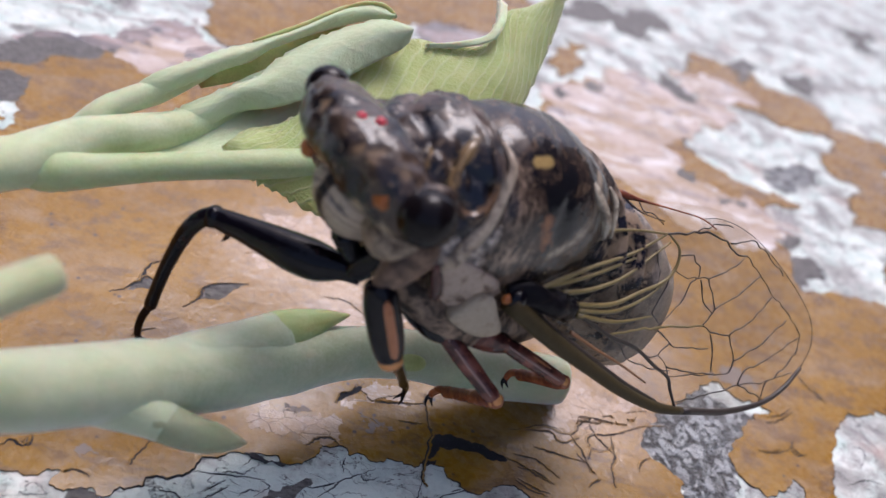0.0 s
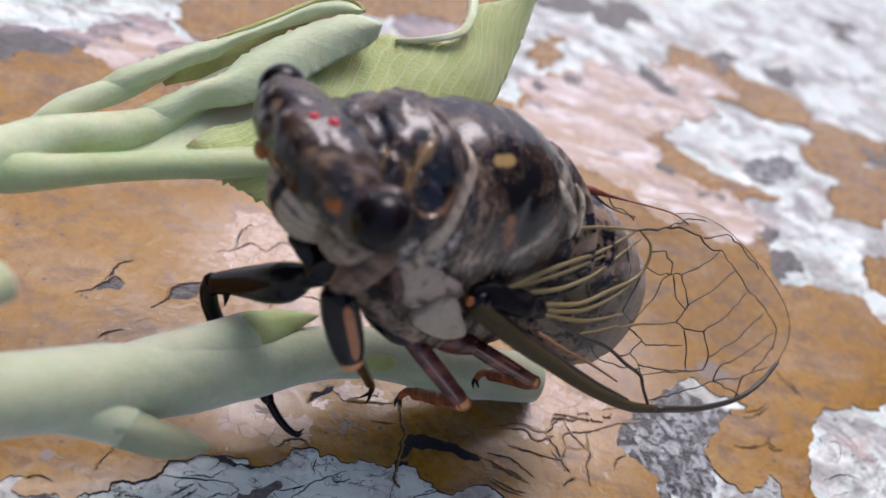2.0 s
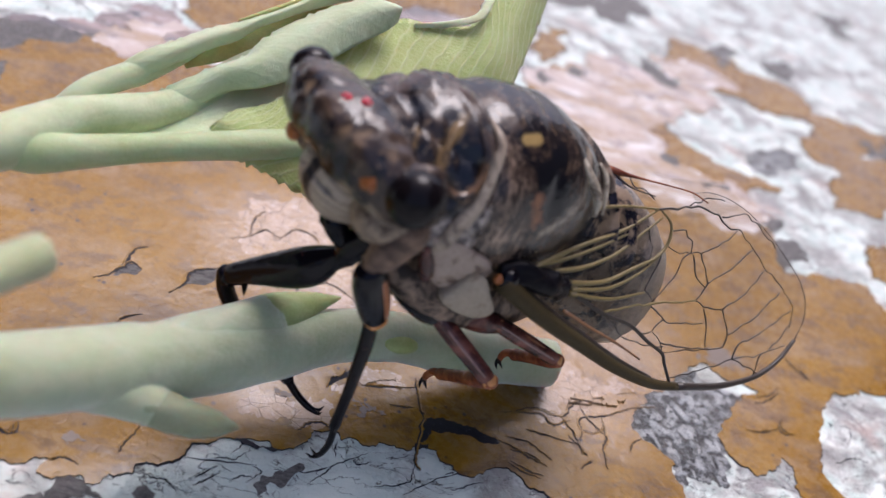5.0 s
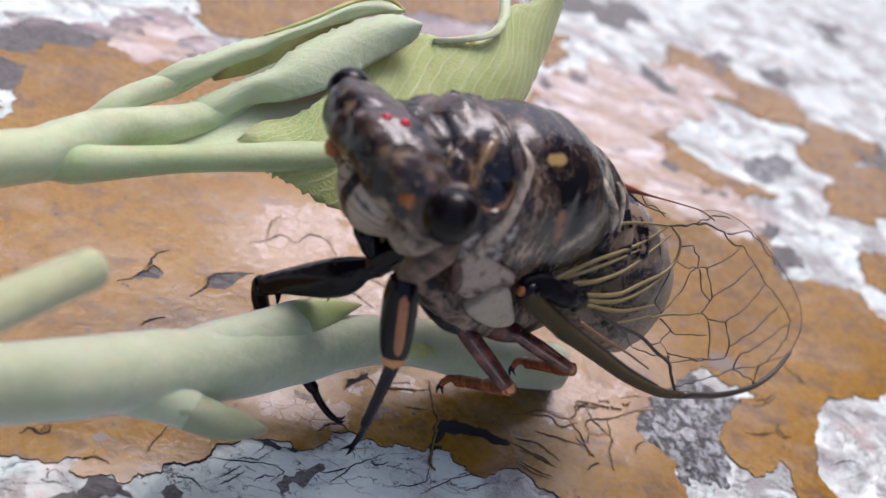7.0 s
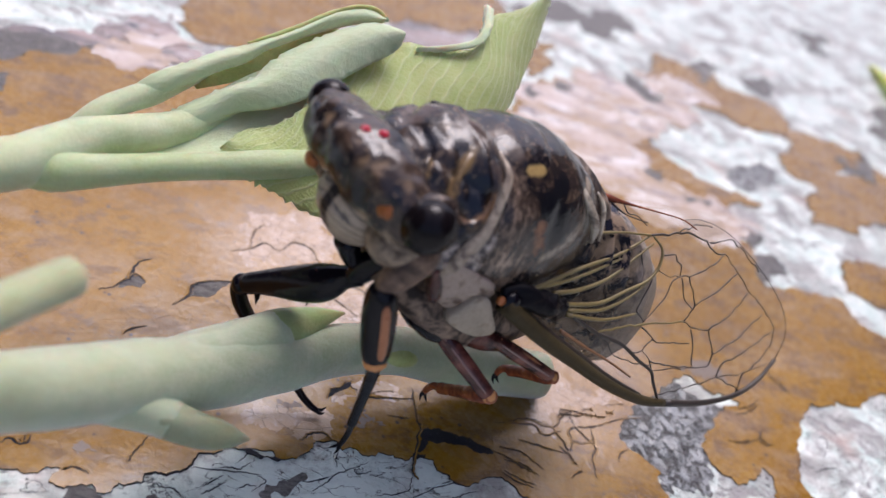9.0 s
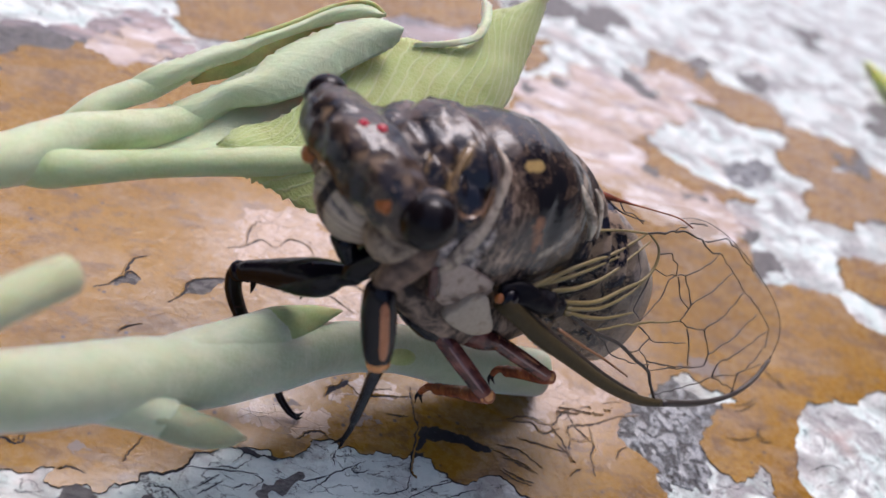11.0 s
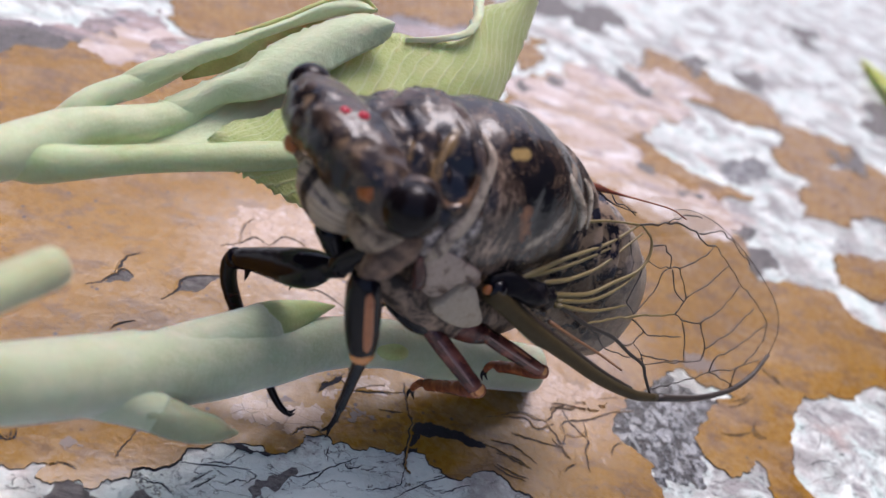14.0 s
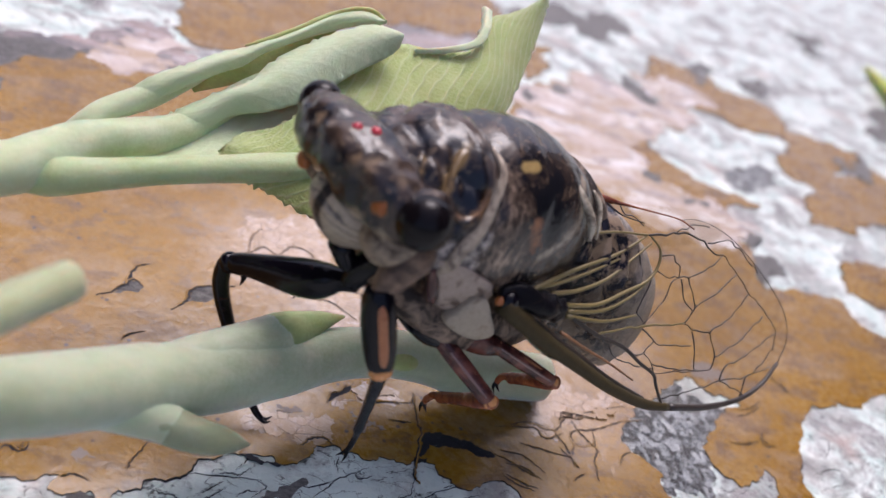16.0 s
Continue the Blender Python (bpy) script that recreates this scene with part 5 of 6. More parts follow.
part("coxa", ball(8.4, 5.2, -8.2, 1.5, 1.4, 1.4, seg=32, lumpy=0.2), COXA, cicada, "tan hip joint")
part("coxa", tube([(11.0, 2.0, -5.6, 1.5), (11.6, 1.3, -7.8, 1.35), (12.0, 1.0, -9.3, 1.05), (12.2, 0.8, -10.0, 0.6)], 18, wobble=0.25), LEG, cicada, "dark hip joint")
part("coxa", tube([(8.4, 4.6, -8.8, 1.2), (7.0, 5.6, -9.6, 1.5), (5.8, 6.5, -10.3, 1.35), (4.9, 7.2, -10.8, 0.8)], 20, wobble=0.15), LEG, cicada, "dark hip joint")
part("coxa", tube([(4.2, 6.0, -10.2, 1.0), (2.0, 7.2, -10.4, 1.3), (0.0, 8.3, -10.4, 1.1), (-1.4, 8.9, -10.6, 0.7)], 20, wobble=0.15), RUST, cicada, "dark red hip joint")
part("coxa", tube([(11.2, 6.7, -2.2, 0.35), (10.5, 7.0, -3.6, 0.6), (9.7, 7.1, -5.0, 0.6), (9.3, 7.0, -5.8, 0.3)], 12), RUST, cicada, "rusty brown joint")


def wing(side):
    """A clear wing in its own plane: u runs back along it, v up towards the midline."""
    base = Vector((3.18, 9.0, -4.35)) if side > 0 else Vector((3.0, 6.0, -6.0))
    u, v = Vector((-1.0, 0.07, 0.05)) if side > 0 else Vector((-1.0, -0.2, 0.1)), Vector((0, -0.6, 0.8))

    def at(p):
        q = base + u * p[0] + v * p[1]
        return (q.x, q.y * side, q.z)

    VEINS = {
        "costa": [(0.0, 0.0), (5.0, -3.2), (9.8, -5.8), (15.0, -8.5), (20.4, -10.6), (24.2, -11.3)],
        "edge": [(24.2, -11.3), (31.1, -12.0), (37.3, -11.7), (41.5, -10.3), (44.4, -8.1)],
        "margin": [(44.4, -8.1), (45.8, -5.4), (44.6, -2.3), (40.8, 1.0), (35.4, 4.5), (30.6, 6.8), (26.0, 7.9), (22.7, 7.8)],
        "radius": [(7.4, -2.8), (11.1, -4.6), (14.5, -6.1), (18.2, -8.0)],
        # no vein: a dark tube standing in for shade along the costa
        "shade": [(1.5, -0.3), (5.2, -2.6), (10.0, -5.15), (15.0, -7.8), (20.0, -10.0)],
        "r_main": [(8.3, -1.3), (12.4, -3.3), (16.2, -4.6), (19.1, -6.4), (21.4, -7.7), (22.0, -8.9), (23.2, -10.9)],
        "m_main": [(12.4, -3.2), (15.1, -2.9), (18.8, -2.7), (25.5, -2.7)],
        "c1": [(25.5, -2.7), (27.1, -1.1), (25.4, 2.0), (22.2, 2.0), (20.1, 2.8)],
        "c2": [(25.5, -2.7), (26.9, -3.4), (30.2, -3.9), (31.6, -6.6), (31.1, -7.8), (28.6, -7.9), (21.4, -7.6)],
        "c3": [(25.4, 2.0), (29.5, 3.3), (31.0, 4.4)],
        "c4": [(18.9, -3.0), (20.9, -4.3), (19.5, -5.4), (20.9, -6.6), (21.4, -7.6)],
        "c5": [(19.5, -5.4), (17.5, -5.3)],
        "c6": [(20.9, -6.6), (24.2, -7.3), (28.6, -7.7)],
        "c7": [(20.9, -4.3), (23.7, -4.9), (27.0, -5.1)],
        "c8": [(27.0, -3.6), (27.7, -5.1), (28.1, -7.6)],
        "c9": [(23.0, -10.3), (27.6, -10.0), (33.0, -9.3), (37.8, -9.2), (42.8, -8.5)],
        "d1": [(31.6, -6.6), (35.7, -5.2), (40.0, -2.5)],
        "d2": [(33.0, -9.3), (33.7, -7.9), (37.2, -6.9), (42.9, -4.6)],
        "d3": [(37.3, -11.4), (37.9, -9.5), (40.9, -8.1), (43.3, -5.9)],
        "d4": [(30.2, -3.9), (33.9, -2.3), (36.7, 0.1)],
        "d5": [(27.1, -1.1), (30.7, 0.3), (34.0, 2.3)],
        "outer": [(31.0, 4.4), (33.7, 2.6), (36.4, 0.4), (39.7, -1.5), (43.1, -4.2), (43.0, -6.6)],
        "v1": [(3.1, 2.5), (6.0, 3.5), (8.9, 5.3), (10.0, 6.1), (13.7, 6.4), (18.2, 6.2)],
        "v1b": [(18.2, 6.2), (23.9, 6.6), (27.4, 5.8), (29.7, 4.4), (31.0, 4.4)],
        "v2": [(3.0, 1.0), (8.3, 2.8), (13.3, 4.1), (16.3, 5.3), (18.2, 6.2)],
        "v3": [(5.8, 0.7), (9.3, 1.0), (12.9, 2.0), (15.8, 3.6), (18.8, 5.4)],
        "v4": [(6.6, -0.3), (11.8, -0.4), (15.6, 0.7), (18.7, 1.7), (20.2, 3.1), (20.3, 4.8), (18.7, 6.1)],
        "v5": [(7.9, -1.3), (12.9, -2.0), (17.7, -1.6)],
        "e1": [(20.1, 2.7), (18.6, 0.3), (17.7, -1.3), (18.9, -2.3)],
        "e2": [(23.6, 2.0), (21.0, -0.8), (18.9, -2.5)],
        "e3": [(20.4, 4.2), (22.6, 4.3), (23.8, 3.2), (23.8, 2.0)],
        "e4": [(24.2, 1.9), (25.1, -0.3), (26.9, -1.5)],
        "v6": [(4.0, 1.3), (7.5, 1.9), (11.0, 2.8), (15.0, 4.1)],
        "v7": [(8.0, -0.9), (12.5, -1.0), (16.5, 0.2), (19.4, 2.0)],
        "e5": [(17.0, 4.7), (18.0, 2.6), (17.6, 0.8)],
        "e6": [(12.4, -3.2), (15.2, -5.6), (18.2, -6.6), (21.4, -7.0)],
        "f1": [(28.1, 5.6), (31.5, 6.0), (34.5, 4.8), (38.0, 2.4)],
        "f2": [(33.0, -9.3), (36.0, -10.4), (38.4, -11.4)],
        "f3": [(22.7, 6.6), (25.0, 7.4), (28.0, 7.2)],
    }
    outline = [p for key in ("costa", "edge", "margin") for p in VEINS[key]] + VEINS["v1b"][1::-1] + VEINS["v1"][::-1]
    jitter = random.Random(11)
    bm = bmesh.new()
    bm.faces.new([bm.verts.new(mm(*at(p))) for p in outline])
    bmesh.ops.triangulate(bm, faces=bm.faces[:])
    membrane = part("wing", bm, MEMBRANE, cicada, "clear glassy wing with a net of veins", smooth=False)
    for key, line in VEINS.items():
        if side < 0:
            break
        r0, r1 = {"costa": (0.95, 0.42), "edge": (0.4, 0.2), "margin": (0.05, 0.03), "r_main": (0.22, 0.15), "m_main": (0.16, 0.09), "outer": (0.055, 0.045), "radius": (0.2, 0.1), "shade": (0.5, 0.22)}.get(key, (0.25, 0.11) if key[0] == "v" else (0.075, 0.055))
        if key == "v1b":
            r0, r1 = 0.11, 0.07
        k = len(line) - 1
        crooked = r0 < 0.2 and key != "margin"
        if crooked:
            fine = []
            for p, q in zip(line, line[1:]):
                m = max(1, round(math.dist(p, q) / 0.9))
                fine += [(p[0] + (q[0] - p[0]) * s / m + (jitter.gauss(0, 0.09) if s else 0), p[1] + (q[1] - p[1]) * s / m + (jitter.gauss(0, 0.09) if s else 0)) for s in range(m)]
            line = [*fine, line[-1]]
            k = len(line) - 1
        rows = [(*at(p), (r0 + (r1 - r0) * i / k) * (jitter.uniform(0.75, 1.25) if crooked else 1)) for i, p in enumerate(line)]
        olive = key in ("costa", "radius", "m_main", "v1", "v2", "v3", "v4", "v5", "v6", "v7")
        part("vein", tube(rows, 8, 2 if crooked else 5), COSTA if key == "costa" else RUSTVEIN if key == "radius" else VEIN if olive else DARKVEIN, membrane, "thick olive leading edge" if key == "costa" else "")
    if side < 0:
        part("vein", tube([(-10.78, 1.38, 1.82, 0.42), (-12.04, 2.04, 2.01, 0.4), (-13.42, 2.79, 2.21, 0.2), (-15.2, 3.71, 2.51, 0.1), (-17.17, 4.75, 2.85, 0.08), (-19.45, 6.02, 3.19, 0.07), (-20.89, 7.23, 3.02, 0.06)], 8, 5), RUSTRED, membrane, "rusty leading edge")
        part("vein", tube([(-11.76, 2.04, 1.84, 0.3), (-12.7, 2.88, 1.65, 0.15), (-13.58, 3.63, 1.51, 0.1), (-14.53, 4.25, 1.55, 0.07), (-15.93, 5.06, 1.71, 0.05)], 8, 5, wobble=0.5), DARKVEIN, membrane)
        part("vein", tube([(-13.47, 2.89, 2.15, 0.06), (-13.97, 3.75, 1.65, 0.08), (-14.81, 4.18, 1.8, 0.06), (-15.82, 5.22, 1.48, 0.05)], 8, 5, wobble=0.5), DARKVEIN, membrane)
    else:
        part("wing_hinge", ball(*at((0.6, 0.2)), 1.0, 0.9, 1.0), LEG, membrane, "dark wing hinge")
        part("hinge_spot", ball(*at((-0.4, 0.2)), 0.42, 0.42, 0.46), AMBER, membrane, "orange hinge spot")
        part("wing_root", tube([(*at((-0.2, 0.6)), 0.6), (*at((2.0, 0.6)), 1.0), (*at((4.2, -0.1)), 0.9), (*at((5.4, -0.6)), 0.95), (*at((7.2, -0.8)), 0.4)], 14, wobble=0.9), WINGROOT, membrane, "dark wing root")
        part("basal_cell", ball(*at((6.6, -0.8)), 1.25, 0.7, 1.2, lumpy=0.3), WINGROOT, membrane, "dark cell at the wing base")


wing(1)
wing(-1)


def aim(a, b, up=None):
    """The pose at a whose x axis points to b, in mm; up: the way to which its z axis leans."""
    a, b = Vector(a), Vector(b)
    if up is None:
        return Matrix.Translation(a * MM) @ (b - a).to_track_quat("X", "Z").to_matrix().to_4x4()
    x = (b - a).normalized()
    z = (Vector(up) - x * x.dot(Vector(up))).normalized()
    return Matrix.Translation(a * MM) @ Matrix((x, z.cross(x), z)).transposed().to_4x4()


def femur(length, r, material, knee_material, spines=True, stripe=None, fore=False):
    """A swollen thigh along x. stripe: the side, in its own space, on which a rusty stripe runs; fore: the stout toothed thigh of a fore leg."""
    if spines:
        rows = [(-0.05, 0, 0.6), (0.08, 0, 0.72), (0.16, -0.1, 0.95), (0.27, -0.25, 1.16), (0.42, -0.25, 1.16), (0.6, -0.12, 0.98), (0.8, 0, 0.76), (0.94, 0, 0.66), (1.02, 0, 0.42)]
    elif fore:
        rows = [(-0.08, 0, 0.75), (0.04, 0, 0.95), (0.25, 0, 1.06), (0.55, 0, 1.05), (0.8, 0, 0.95), (0.95, 0, 0.8), (1.04, 0, 0.55)]
    else:
        rows = [(-0.06, 0, 0.75), (0.1, 0, 0.98), (0.35, 0, 1.08), (0.7, 0, 1.0), (0.93, 0, 0.95), (1.02, 0, 0.6)]
    ob = part("femur", tube([(length * f, 0, off * r, r * k) for f, off, k in rows], 24, 6, flat=1.1), material, cicada)
    k = 0.7 if spines else 0.78 if fore else 0.95
    part("knee", ball(length - 0.05, 0, 0, r * k, r * (k + 0.04), r * (k + 0.04), seg=20, lumpy=0.1), knee_material, ob)
    if stripe:
        a, c = stripe.y, stripe.z
        if fore:
            deep = r / math.sqrt(a * a + (c / 1.1) ** 2)
            rows = [(length * f, a * (deep * k + 0.07 - w), c * (deep * k + 0.07 - w), w) for f, k, w in ((-0.02, 0.7, 0.2), (0.08, 0.95, 0.55), (0.25, 1.05, 0.7), (0.55, 1.04, 0.72), (0.78, 0.95, 0.62), (0.9, 0.8, 0.4), (0.95, 0.6, 0.1))]
        else:
            rows = [(length * f, a * r * k, c * r * k, w) for f, k, w in ((0.06, 0.7, 0.22), (0.2, 0.79, 0.19), (0.5, 0.81, 0.24), (0.78, 0.78, 0.17), (0.88, 0.6, 0.2))]
        part("stripe", tube(rows, 16), STRIPE, ob, "rusty lengthwise stripe")
        if not fore:
            b, d = -c, a
            for turn in (0.75, -0.75):
                p, q = a * math.cos(turn) + b * math.sin(turn), c * math.cos(turn) + d * math.sin(turn)
                part("ridge", tube([(length * 0.1, p * r * 0.82, q * r * 0.82, 0.14), (length * 0.5, p * r * 0.98, q * r * 0.98, 0.15), (length * 0.9, p * r * 0.86, q * r * 0.86, 0.12)], 8), RIDGE, ob)
    if spines:
        for f, h in ((0.42, 0.8), (0.56, 0.6), (0.87, 1.25)):
            low = -r * (1.2 if f < 0.5 else 0.95 if f < 0.7 else 0.62)
            part("spine", tube([(length * f - 0.1, 0, low + 0.3, 0.42 if f > 0.8 else 0.26), (length * f + 0.25, 0, low - h * 0.45, 0.24 if f > 0.8 else 0.14), (length * f + 0.7, 0, low - h, 0.03)], 10, 4), LEG, ob)
    return ob


def tibia(length, r, material, hook=True, bow=0.0):
    """A shin along x, bowed towards z, with its foot and two claws bent the other way."""
    shin = length * 0.74
    ob = part("tibia", tube([(-0.5, 0, -0.25 * bow, r * 0.9), (0.5, 0, 0.5 * bow, r * 1.1), (shin * 0.22, 0, bow, r * 1.08), (shin * 0.55, 0, 0.85 * bow, r * 0.9), (shin * 0.85, 0, 0.4 * bow, r * 0.82), (shin, 0, 0.1 * bow, r * 0.85), (shin + 0.2, 0, 0.05 * bow, r * 0.5)], 14), material, cicada)
    if hook:
        part("tarsus", tube([(shin - 0.3, 0, 0.1 * bow, r * 0.6), (length * 0.85, 0, 0.12, r * 0.55), (length * 0.95, 0, -0.2, r * 0.5), (length, 0, -0.6, r * 0.42)], 10), material, ob)
        for s in (1, -1):
            part("claw", tube([(length - 0.1, 0, -0.5, r * 0.4), (length + 0.25, 0.25 * s, -1.0, r * 0.25), (length + 0.05, 0.4 * s, -1.6, 0.03)], 8, 4), LEG, ob)
    return ob


# each leg: hip, knee and foot in the cicada's space
HIP_RIGHT, HIP_LEFT = (12.0, 1.0, -9.5), (14.6, 6.4, -5.4)


def beside(hip, knee, way):
    """The side of a leg that faces way, in the leg's own space."""
    w = aim(hip, knee).to_3x3().inverted() @ Vector(way)
    return Vector((0, w.y, w.z)).normalized()


right_femur, right_tibia = femur(12.8, 1.38, LEG, LEG), tibia(17.0, 0.72, LEG, bow=1.15)
left_femur, left_tibia = femur(6.8, 1.25, LEG, KNEE, False, beside(HIP_LEFT, (12.6, 8.7, -11.5), (0.2, 0.93, 0.3)), True), tibia(17.0, 0.58, LEG, bow=0.3)
OTHER_LEGS = [
    ((5.5, 6.8, -10.2), (0.1, 12.2, -13.9), (-1.9, 5.2, -22.0), 0.74),
    ((0, 8.5, -10), (-8.6, 11.7, -13.2), (-8.6, 6.6, -18.4), 0.66),
    ((4, -6, -9), (0, -10, -14), (-2, -3, -19), 0.7),
    ((-2, -6, -9), (-9, -9, -13), (-8, -3, -17), 0.7),
]
for hip, knee, foot, r in OTHER_LEGS:
    a = femur((Vector(knee) - Vector(hip)).length, r, RUST, KNEE, False, beside(hip, knee, (0.2, 0.3, 0.95)))
    b = tibia((Vector(foot) - Vector(knee)).length, 0.72, RUSTRED)
    a.matrix_basis, b.matrix_basis = aim(hip, knee), aim(knee, foot)

# how the cicada sways: seconds, shift in mm, turn in degrees
SWAY = [
    (0.0, 0.29, -0.09, 0.61, 0.37, 0.88, 0.53),
    (0.5, 0.23, -0.10, 0.61, 0.29, 0.86, 0.51),
    (1.0, 0.04, -0.42, 0.74, -0.07, 0.62, 0.86),
    (1.5, -0.08, -0.68, 0.92, 0.37, 0.63, 0.64),
    (2.0, -0.21, -0.66, 0.89, 0.63, 0.30, 0.52),
    (2.5, 0.01, -0.30, 0.67, 1.08, 0.35, 0.43),
    (3.0, -0.19, -0.62, 0.80, 1.04, 0.25, 0.44),
    (3.5, 0.00, -0.44, 0.73, 1.23, 0.25, 0.65),
    (4.0, 0.13, -0.06, 0.34, 1.03, -0.56, 1.05),
    (4.5, -0.14, -0.25, 0.64, 1.09, -0.59, 0.60),
    (7.0, 0.39, 0.17, 0.18, 0.24, 0.06, 0.57),
    (7.5, 0.18, 0.09, 0.17, 0.24, -0.46, 0.39),
    (8.0, 0.42, 0.21, 0.16, 0.70, -0.31, 0.43),
    (8.5, 0.41, 0.34, 0.04, 1.04, -0.33, 0.02),
    (11.0, 0.20, 0.33, -0.16, -0.21, -0.04, 0.32),
    (11.5, -0.04, -0.02, 0.09, -0.08, -0.04, 0.24),
    (12.0, -0.04, -0.04, 0.07, -0.28, -0.10, 0.48),
    (12.5, 0.00, 0.00, 0.00, 0.00, 0.00, 0.00),
    (13.0, 0.07, 0.30, 0.15, -0.40, -0.18, -0.25),
    (13.5, -0.15, 0.11, 0.10, -1.44, -0.78, 0.25),
    (14.0, -0.34, -0.21, 0.36, -0.69, -0.59, -0.05),
    (14.5, -0.26, -0.11, 0.13, -0.83, -0.82, 0.02),
    (15.0, -0.26, -0.20, 0.36, -0.52, -0.41, -0.19),
    (15.5, -0.19, 0.09, 0.13, -0.65, -0.71, -0.46),
    (16.0, -0.17, 0.14, -0.06, -1.34, -1.09, 0.20),
]
RIGHT_FORE = [
    (0.0, (20.0, -8.4, -12.8), (21.4, -9.9, -29.7)),
    (0.1, (22.9, -4.4, -11.6), (20.0, -4.9, -28.4)),
    (0.2, (19.4, -6.9, -15.8), (17.3, -0.9, -31.6)),
    (0.3, (17.0, -7.2, -17.7), (14.3, -0.5, -33.1)),
    (0.4, (15.2, -7.6, -18.4), (12.9, 1.5, -32.6)),
    (0.5, (14.5, -7.6, -18.8), (10.7, 1.7, -32.5)),
    (0.6, (14.3, -7.7, -18.8), (9.8, 2.1, -32.0)),
    (0.8, (14.9, -7.7, -18.5), (8.0, 1.5, -31.1)),
    (1.0, (14.5, -7.2, -19.1), (7.1, 2.9, -30.6)),
    (1.5, (14.6, -6.9, -19.2), (6.2, 3.2, -30.1)),
    (2.0, (14.4, -7.0, -19.3), (6.2, 3.2, -30.1)),
    (2.5, (14.8, -6.7, -19.3), (6.5, 3.3, -30.2)),
    (3.0, (14.8, -6.9, -19.2), (5.8, 2.4, -30.2)),
    (3.5, (15.5, -6.7, -18.9), (5.9, 1.8, -30.0)),
    (4.0, (16.0, -7.3, -18.3), (7.0, 2.5, -28.9)),
    (4.5, (16.0, -6.5, -18.9), (6.4, 2.7, -29.5)),
    (6.8, (15.8, -5.5, -19.5), (7.2, 1.4, -32.4)),
    (7.0, (15.3, -6.0, -19.5), (6.1, 2.8, -30.8)),
    (7.5, (15.1, -6.3, -19.5), (5.4, 1.7, -31.0)),
    (8.0, (15.7, -6.2, -19.2), (5.7, 1.2, -30.9)),
    (8.5, (15.8, -6.4, -19.1), (5.7, 1.1, -30.5)),
    (10.8, (14.8, -7.6, -18.6), (7.0, 1.2, -30.9)),
    (11.0, (15.2, -7.7, -18.4), (7.5, 0.7, -31.0)),
    (11.2, (16.0, -8.2, -17.4), (8.4, -1.6, -31.1)),
    (11.6, (17.5, -8.1, -16.4), (14.7, -2.6, -32.2)),
    (12.0, (15.7, -8.1, -17.7), (10.4, 0.9, -31.2)),
    (12.4, (15.7, -8.5, -17.4), (10.8, -0.4, -31.5)),
    (12.8, (15.5, -9.2, -16.7), (11.6, -2.2, -31.7)),
    (12.9, (19.2, -8.6, -13.8), (16.5, -10.7, -30.5)),
    (13.0, (22.6, -5.0, -11.9), (19.3, -6.2, -28.5)),
    (13.1, (19.9, -6.6, -15.4), (14.9, -3.7, -31.3)),
    (13.2, (16.5, -7.2, -18.1), (12.0, -1.9, -33.6)),
    (13.6, (15.4, -6.9, -18.9), (8.8, 0.1, -32.9)),
    (13.8, (15.6, -8.4, -17.5), (9.8, 0.0, -31.1)),
    (14.0, (14.1, -8.5, -18.1), (7.5, 0.8, -30.7)),
    (14.2, (14.2, -9.2, -17.4), (7.7, -2.0, -31.3)),
    (14.5, (14.6, -9.3, -17.2), (7.8, -2.3, -31.1)),
    (15.0, (13.9, -9.5, -17.2), (6.9, -2.3, -31.0)),
    (15.5, (15.6, -9.1, -16.7), (8.2, -2.2, -30.3)),
    (15.8, (17.6, -8.6, -15.7), (13.2, -3.0, -31.2)),
    (16.0, (16.5, -8.6, -16.7), (11.0, -1.0, -30.9)),
]
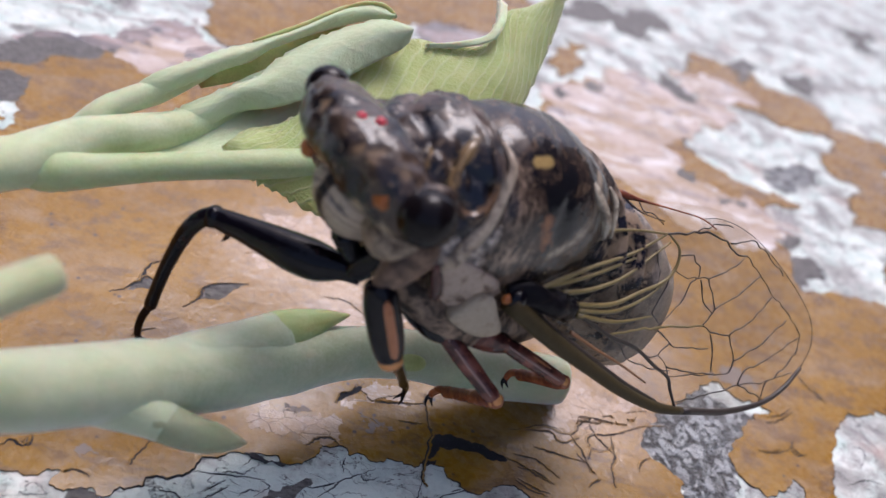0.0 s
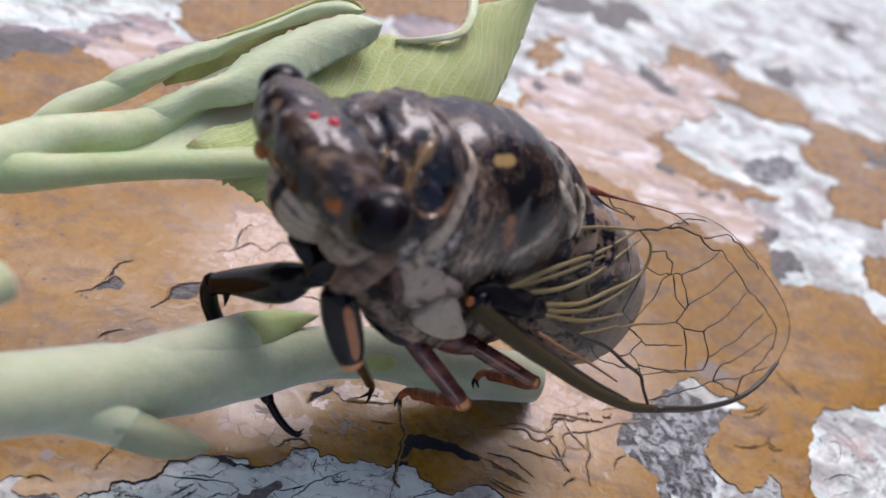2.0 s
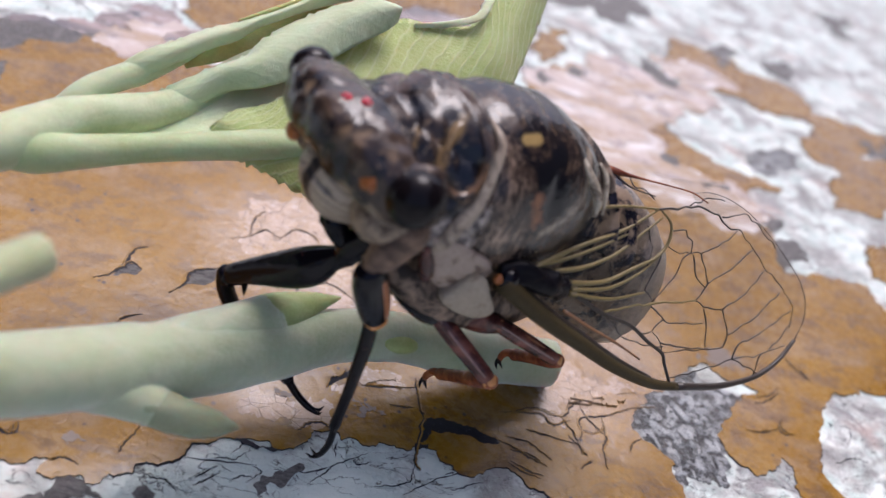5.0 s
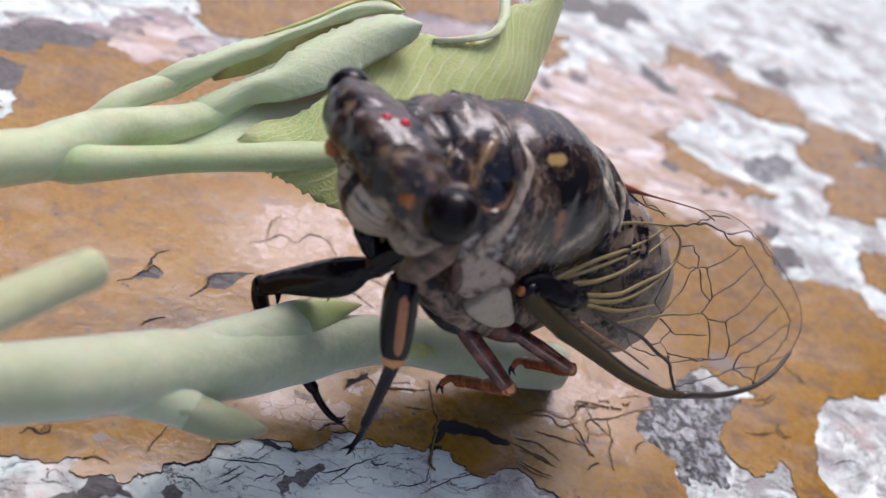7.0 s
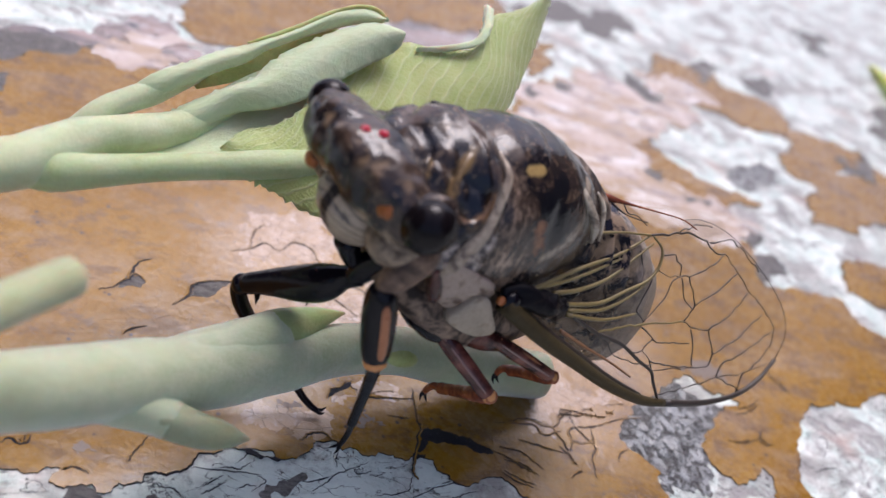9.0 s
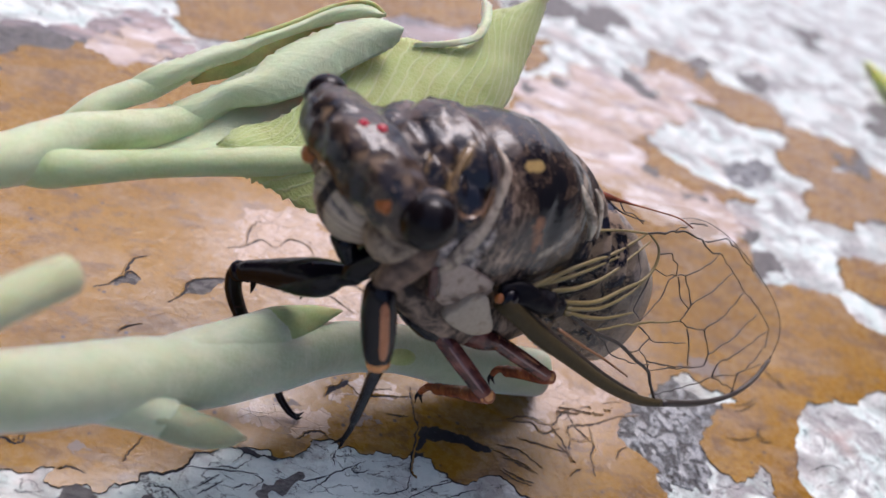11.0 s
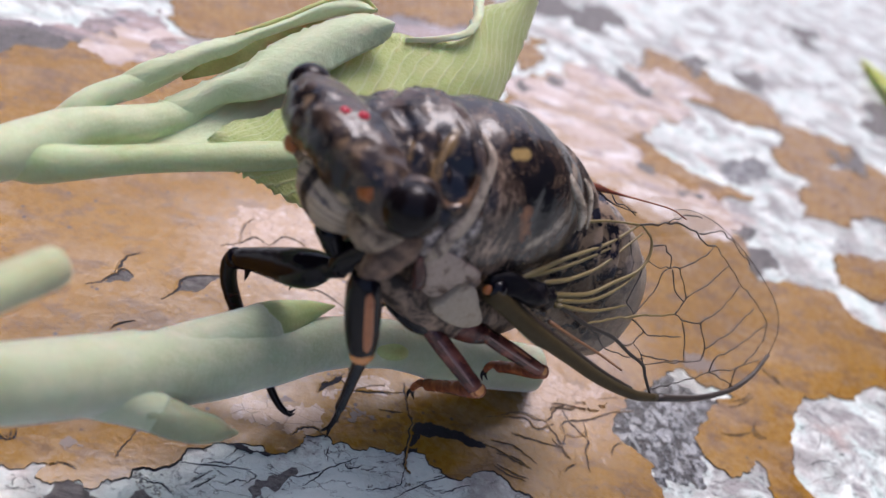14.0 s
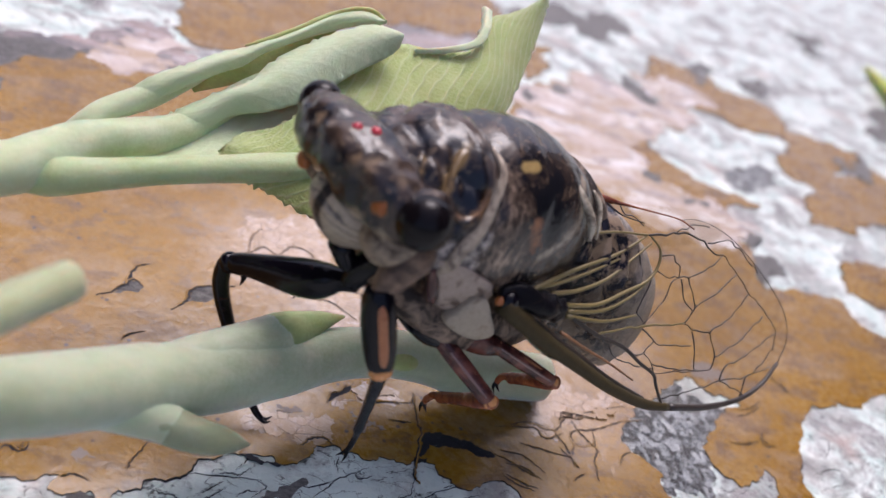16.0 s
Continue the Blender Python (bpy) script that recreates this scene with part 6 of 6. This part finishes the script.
LEFT_FORE = [
    (0.0, (11.6, 9.0, -11.1), (0.2, 4.4, -22.9)),
    (0.5, (11.6, 8.7, -11.3), (0.2, 4.3, -23.1)),
    (1.0, (11.2, 8.3, -11.3), (0.1, 4.1, -23.4)),
    (1.5, (11.4, 8.6, -11.2), (0.0, 4.1, -23.1)),
    (2.0, (11.3, 8.4, -11.2), (0.0, 3.9, -23.1)),
    (2.5, (11.3, 8.6, -11.2), (0.1, 4.2, -23.1)),
    (2.8, (10.6, 7.6, -11.1), (-0.3, 3.3, -23.5)),
    (3.0, (10.1, 7.3, -11.0), (-0.5, 3.9, -23.7)),
    (3.2, (9.7, 6.8, -10.8), (-0.6, 4.0, -24.0)),
    (3.4, (9.1, 6.4, -10.3), (-0.2, 3.9, -24.3)),
    (3.6, (8.9, 5.6, -10.1), (0.2, 2.9, -24.4)),
    (3.8, (8.8, 5.3, -9.9), (4.9, 9.6, -25.9)),
    (4.0, (9.4, 5.1, -10.4), (7.2, 9.8, -26.6)),
    (4.2, (10.0, 6.4, -10.9), (7.4, 10.5, -27.2)),
    (4.4, (10.1, 6.2, -11.0), (8.8, 11.2, -27.2)),
    (4.6, (10.4, 6.1, -11.2), (9.1, 10.3, -27.6)),
    (6.8, (13.2, 8.7, -11.6), (7.3, 7.5, -27.5)),
    (7.0, (13.2, 8.9, -11.5), (7.3, 7.6, -27.4)),
    (7.5, (12.9, 8.5, -11.6), (7.2, 6.9, -27.5)),
    (8.0, (13.0, 8.4, -11.6), (7.0, 7.0, -27.5)),
    (8.5, (12.8, 8.3, -11.6), (6.6, 6.9, -27.4)),
    (11.0, (12.5, 8.8, -11.4), (5.5, 6.5, -26.8)),
    (11.5, (12.3, 8.7, -11.4), (5.0, 6.2, -26.6)),
    (12.0, (12.2, 8.8, -11.4), (5.1, 5.5, -26.5)),
    (12.5, (12.6, 8.7, -11.5), (5.1, 5.0, -26.3)),
    (12.8, (12.8, 8.8, -11.5), (4.6, 4.5, -25.7)),
    (13.2, (13.3, 9.0, -11.5), (5.9, 5.6, -26.4)),
    (13.6, (12.9, 9.0, -11.4), (5.5, 6.1, -26.4)),
    (14.0, (12.6, 8.6, -11.5), (5.5, 5.4, -26.7)),
    (14.5, (12.7, 8.8, -11.5), (5.5, 6.2, -26.6)),
    (15.0, (12.7, 8.9, -11.4), (5.6, 6.1, -26.6)),
    (15.5, (12.7, 8.8, -11.4), (5.6, 6.3, -26.6)),
    (16.0, (12.6, 9.2, -11.3), (5.7, 6.6, -26.6)),
]


def motions():
    walk(cicada, [(t, Matrix.Translation(mm(*HEART)) @ pose(x * MM, y * MM, z * MM, rx, ry, rz) @ HOME) for t, x, y, z, rx, ry, rz in SWAY])
    walk(right_femur, [(t, aim(HIP_RIGHT, knee)) for t, knee, foot in RIGHT_FORE])
    walk(right_tibia, [(t, aim(knee, foot, (0.75, -0.65, 0.1))) for t, knee, foot in RIGHT_FORE])
    walk(left_femur, [(t, aim(HIP_LEFT, knee)) for t, knee, foot in LEFT_FORE])
    walk(left_tibia, [(t, aim(knee, foot)) for t, knee, foot in LEFT_FORE])


motions()
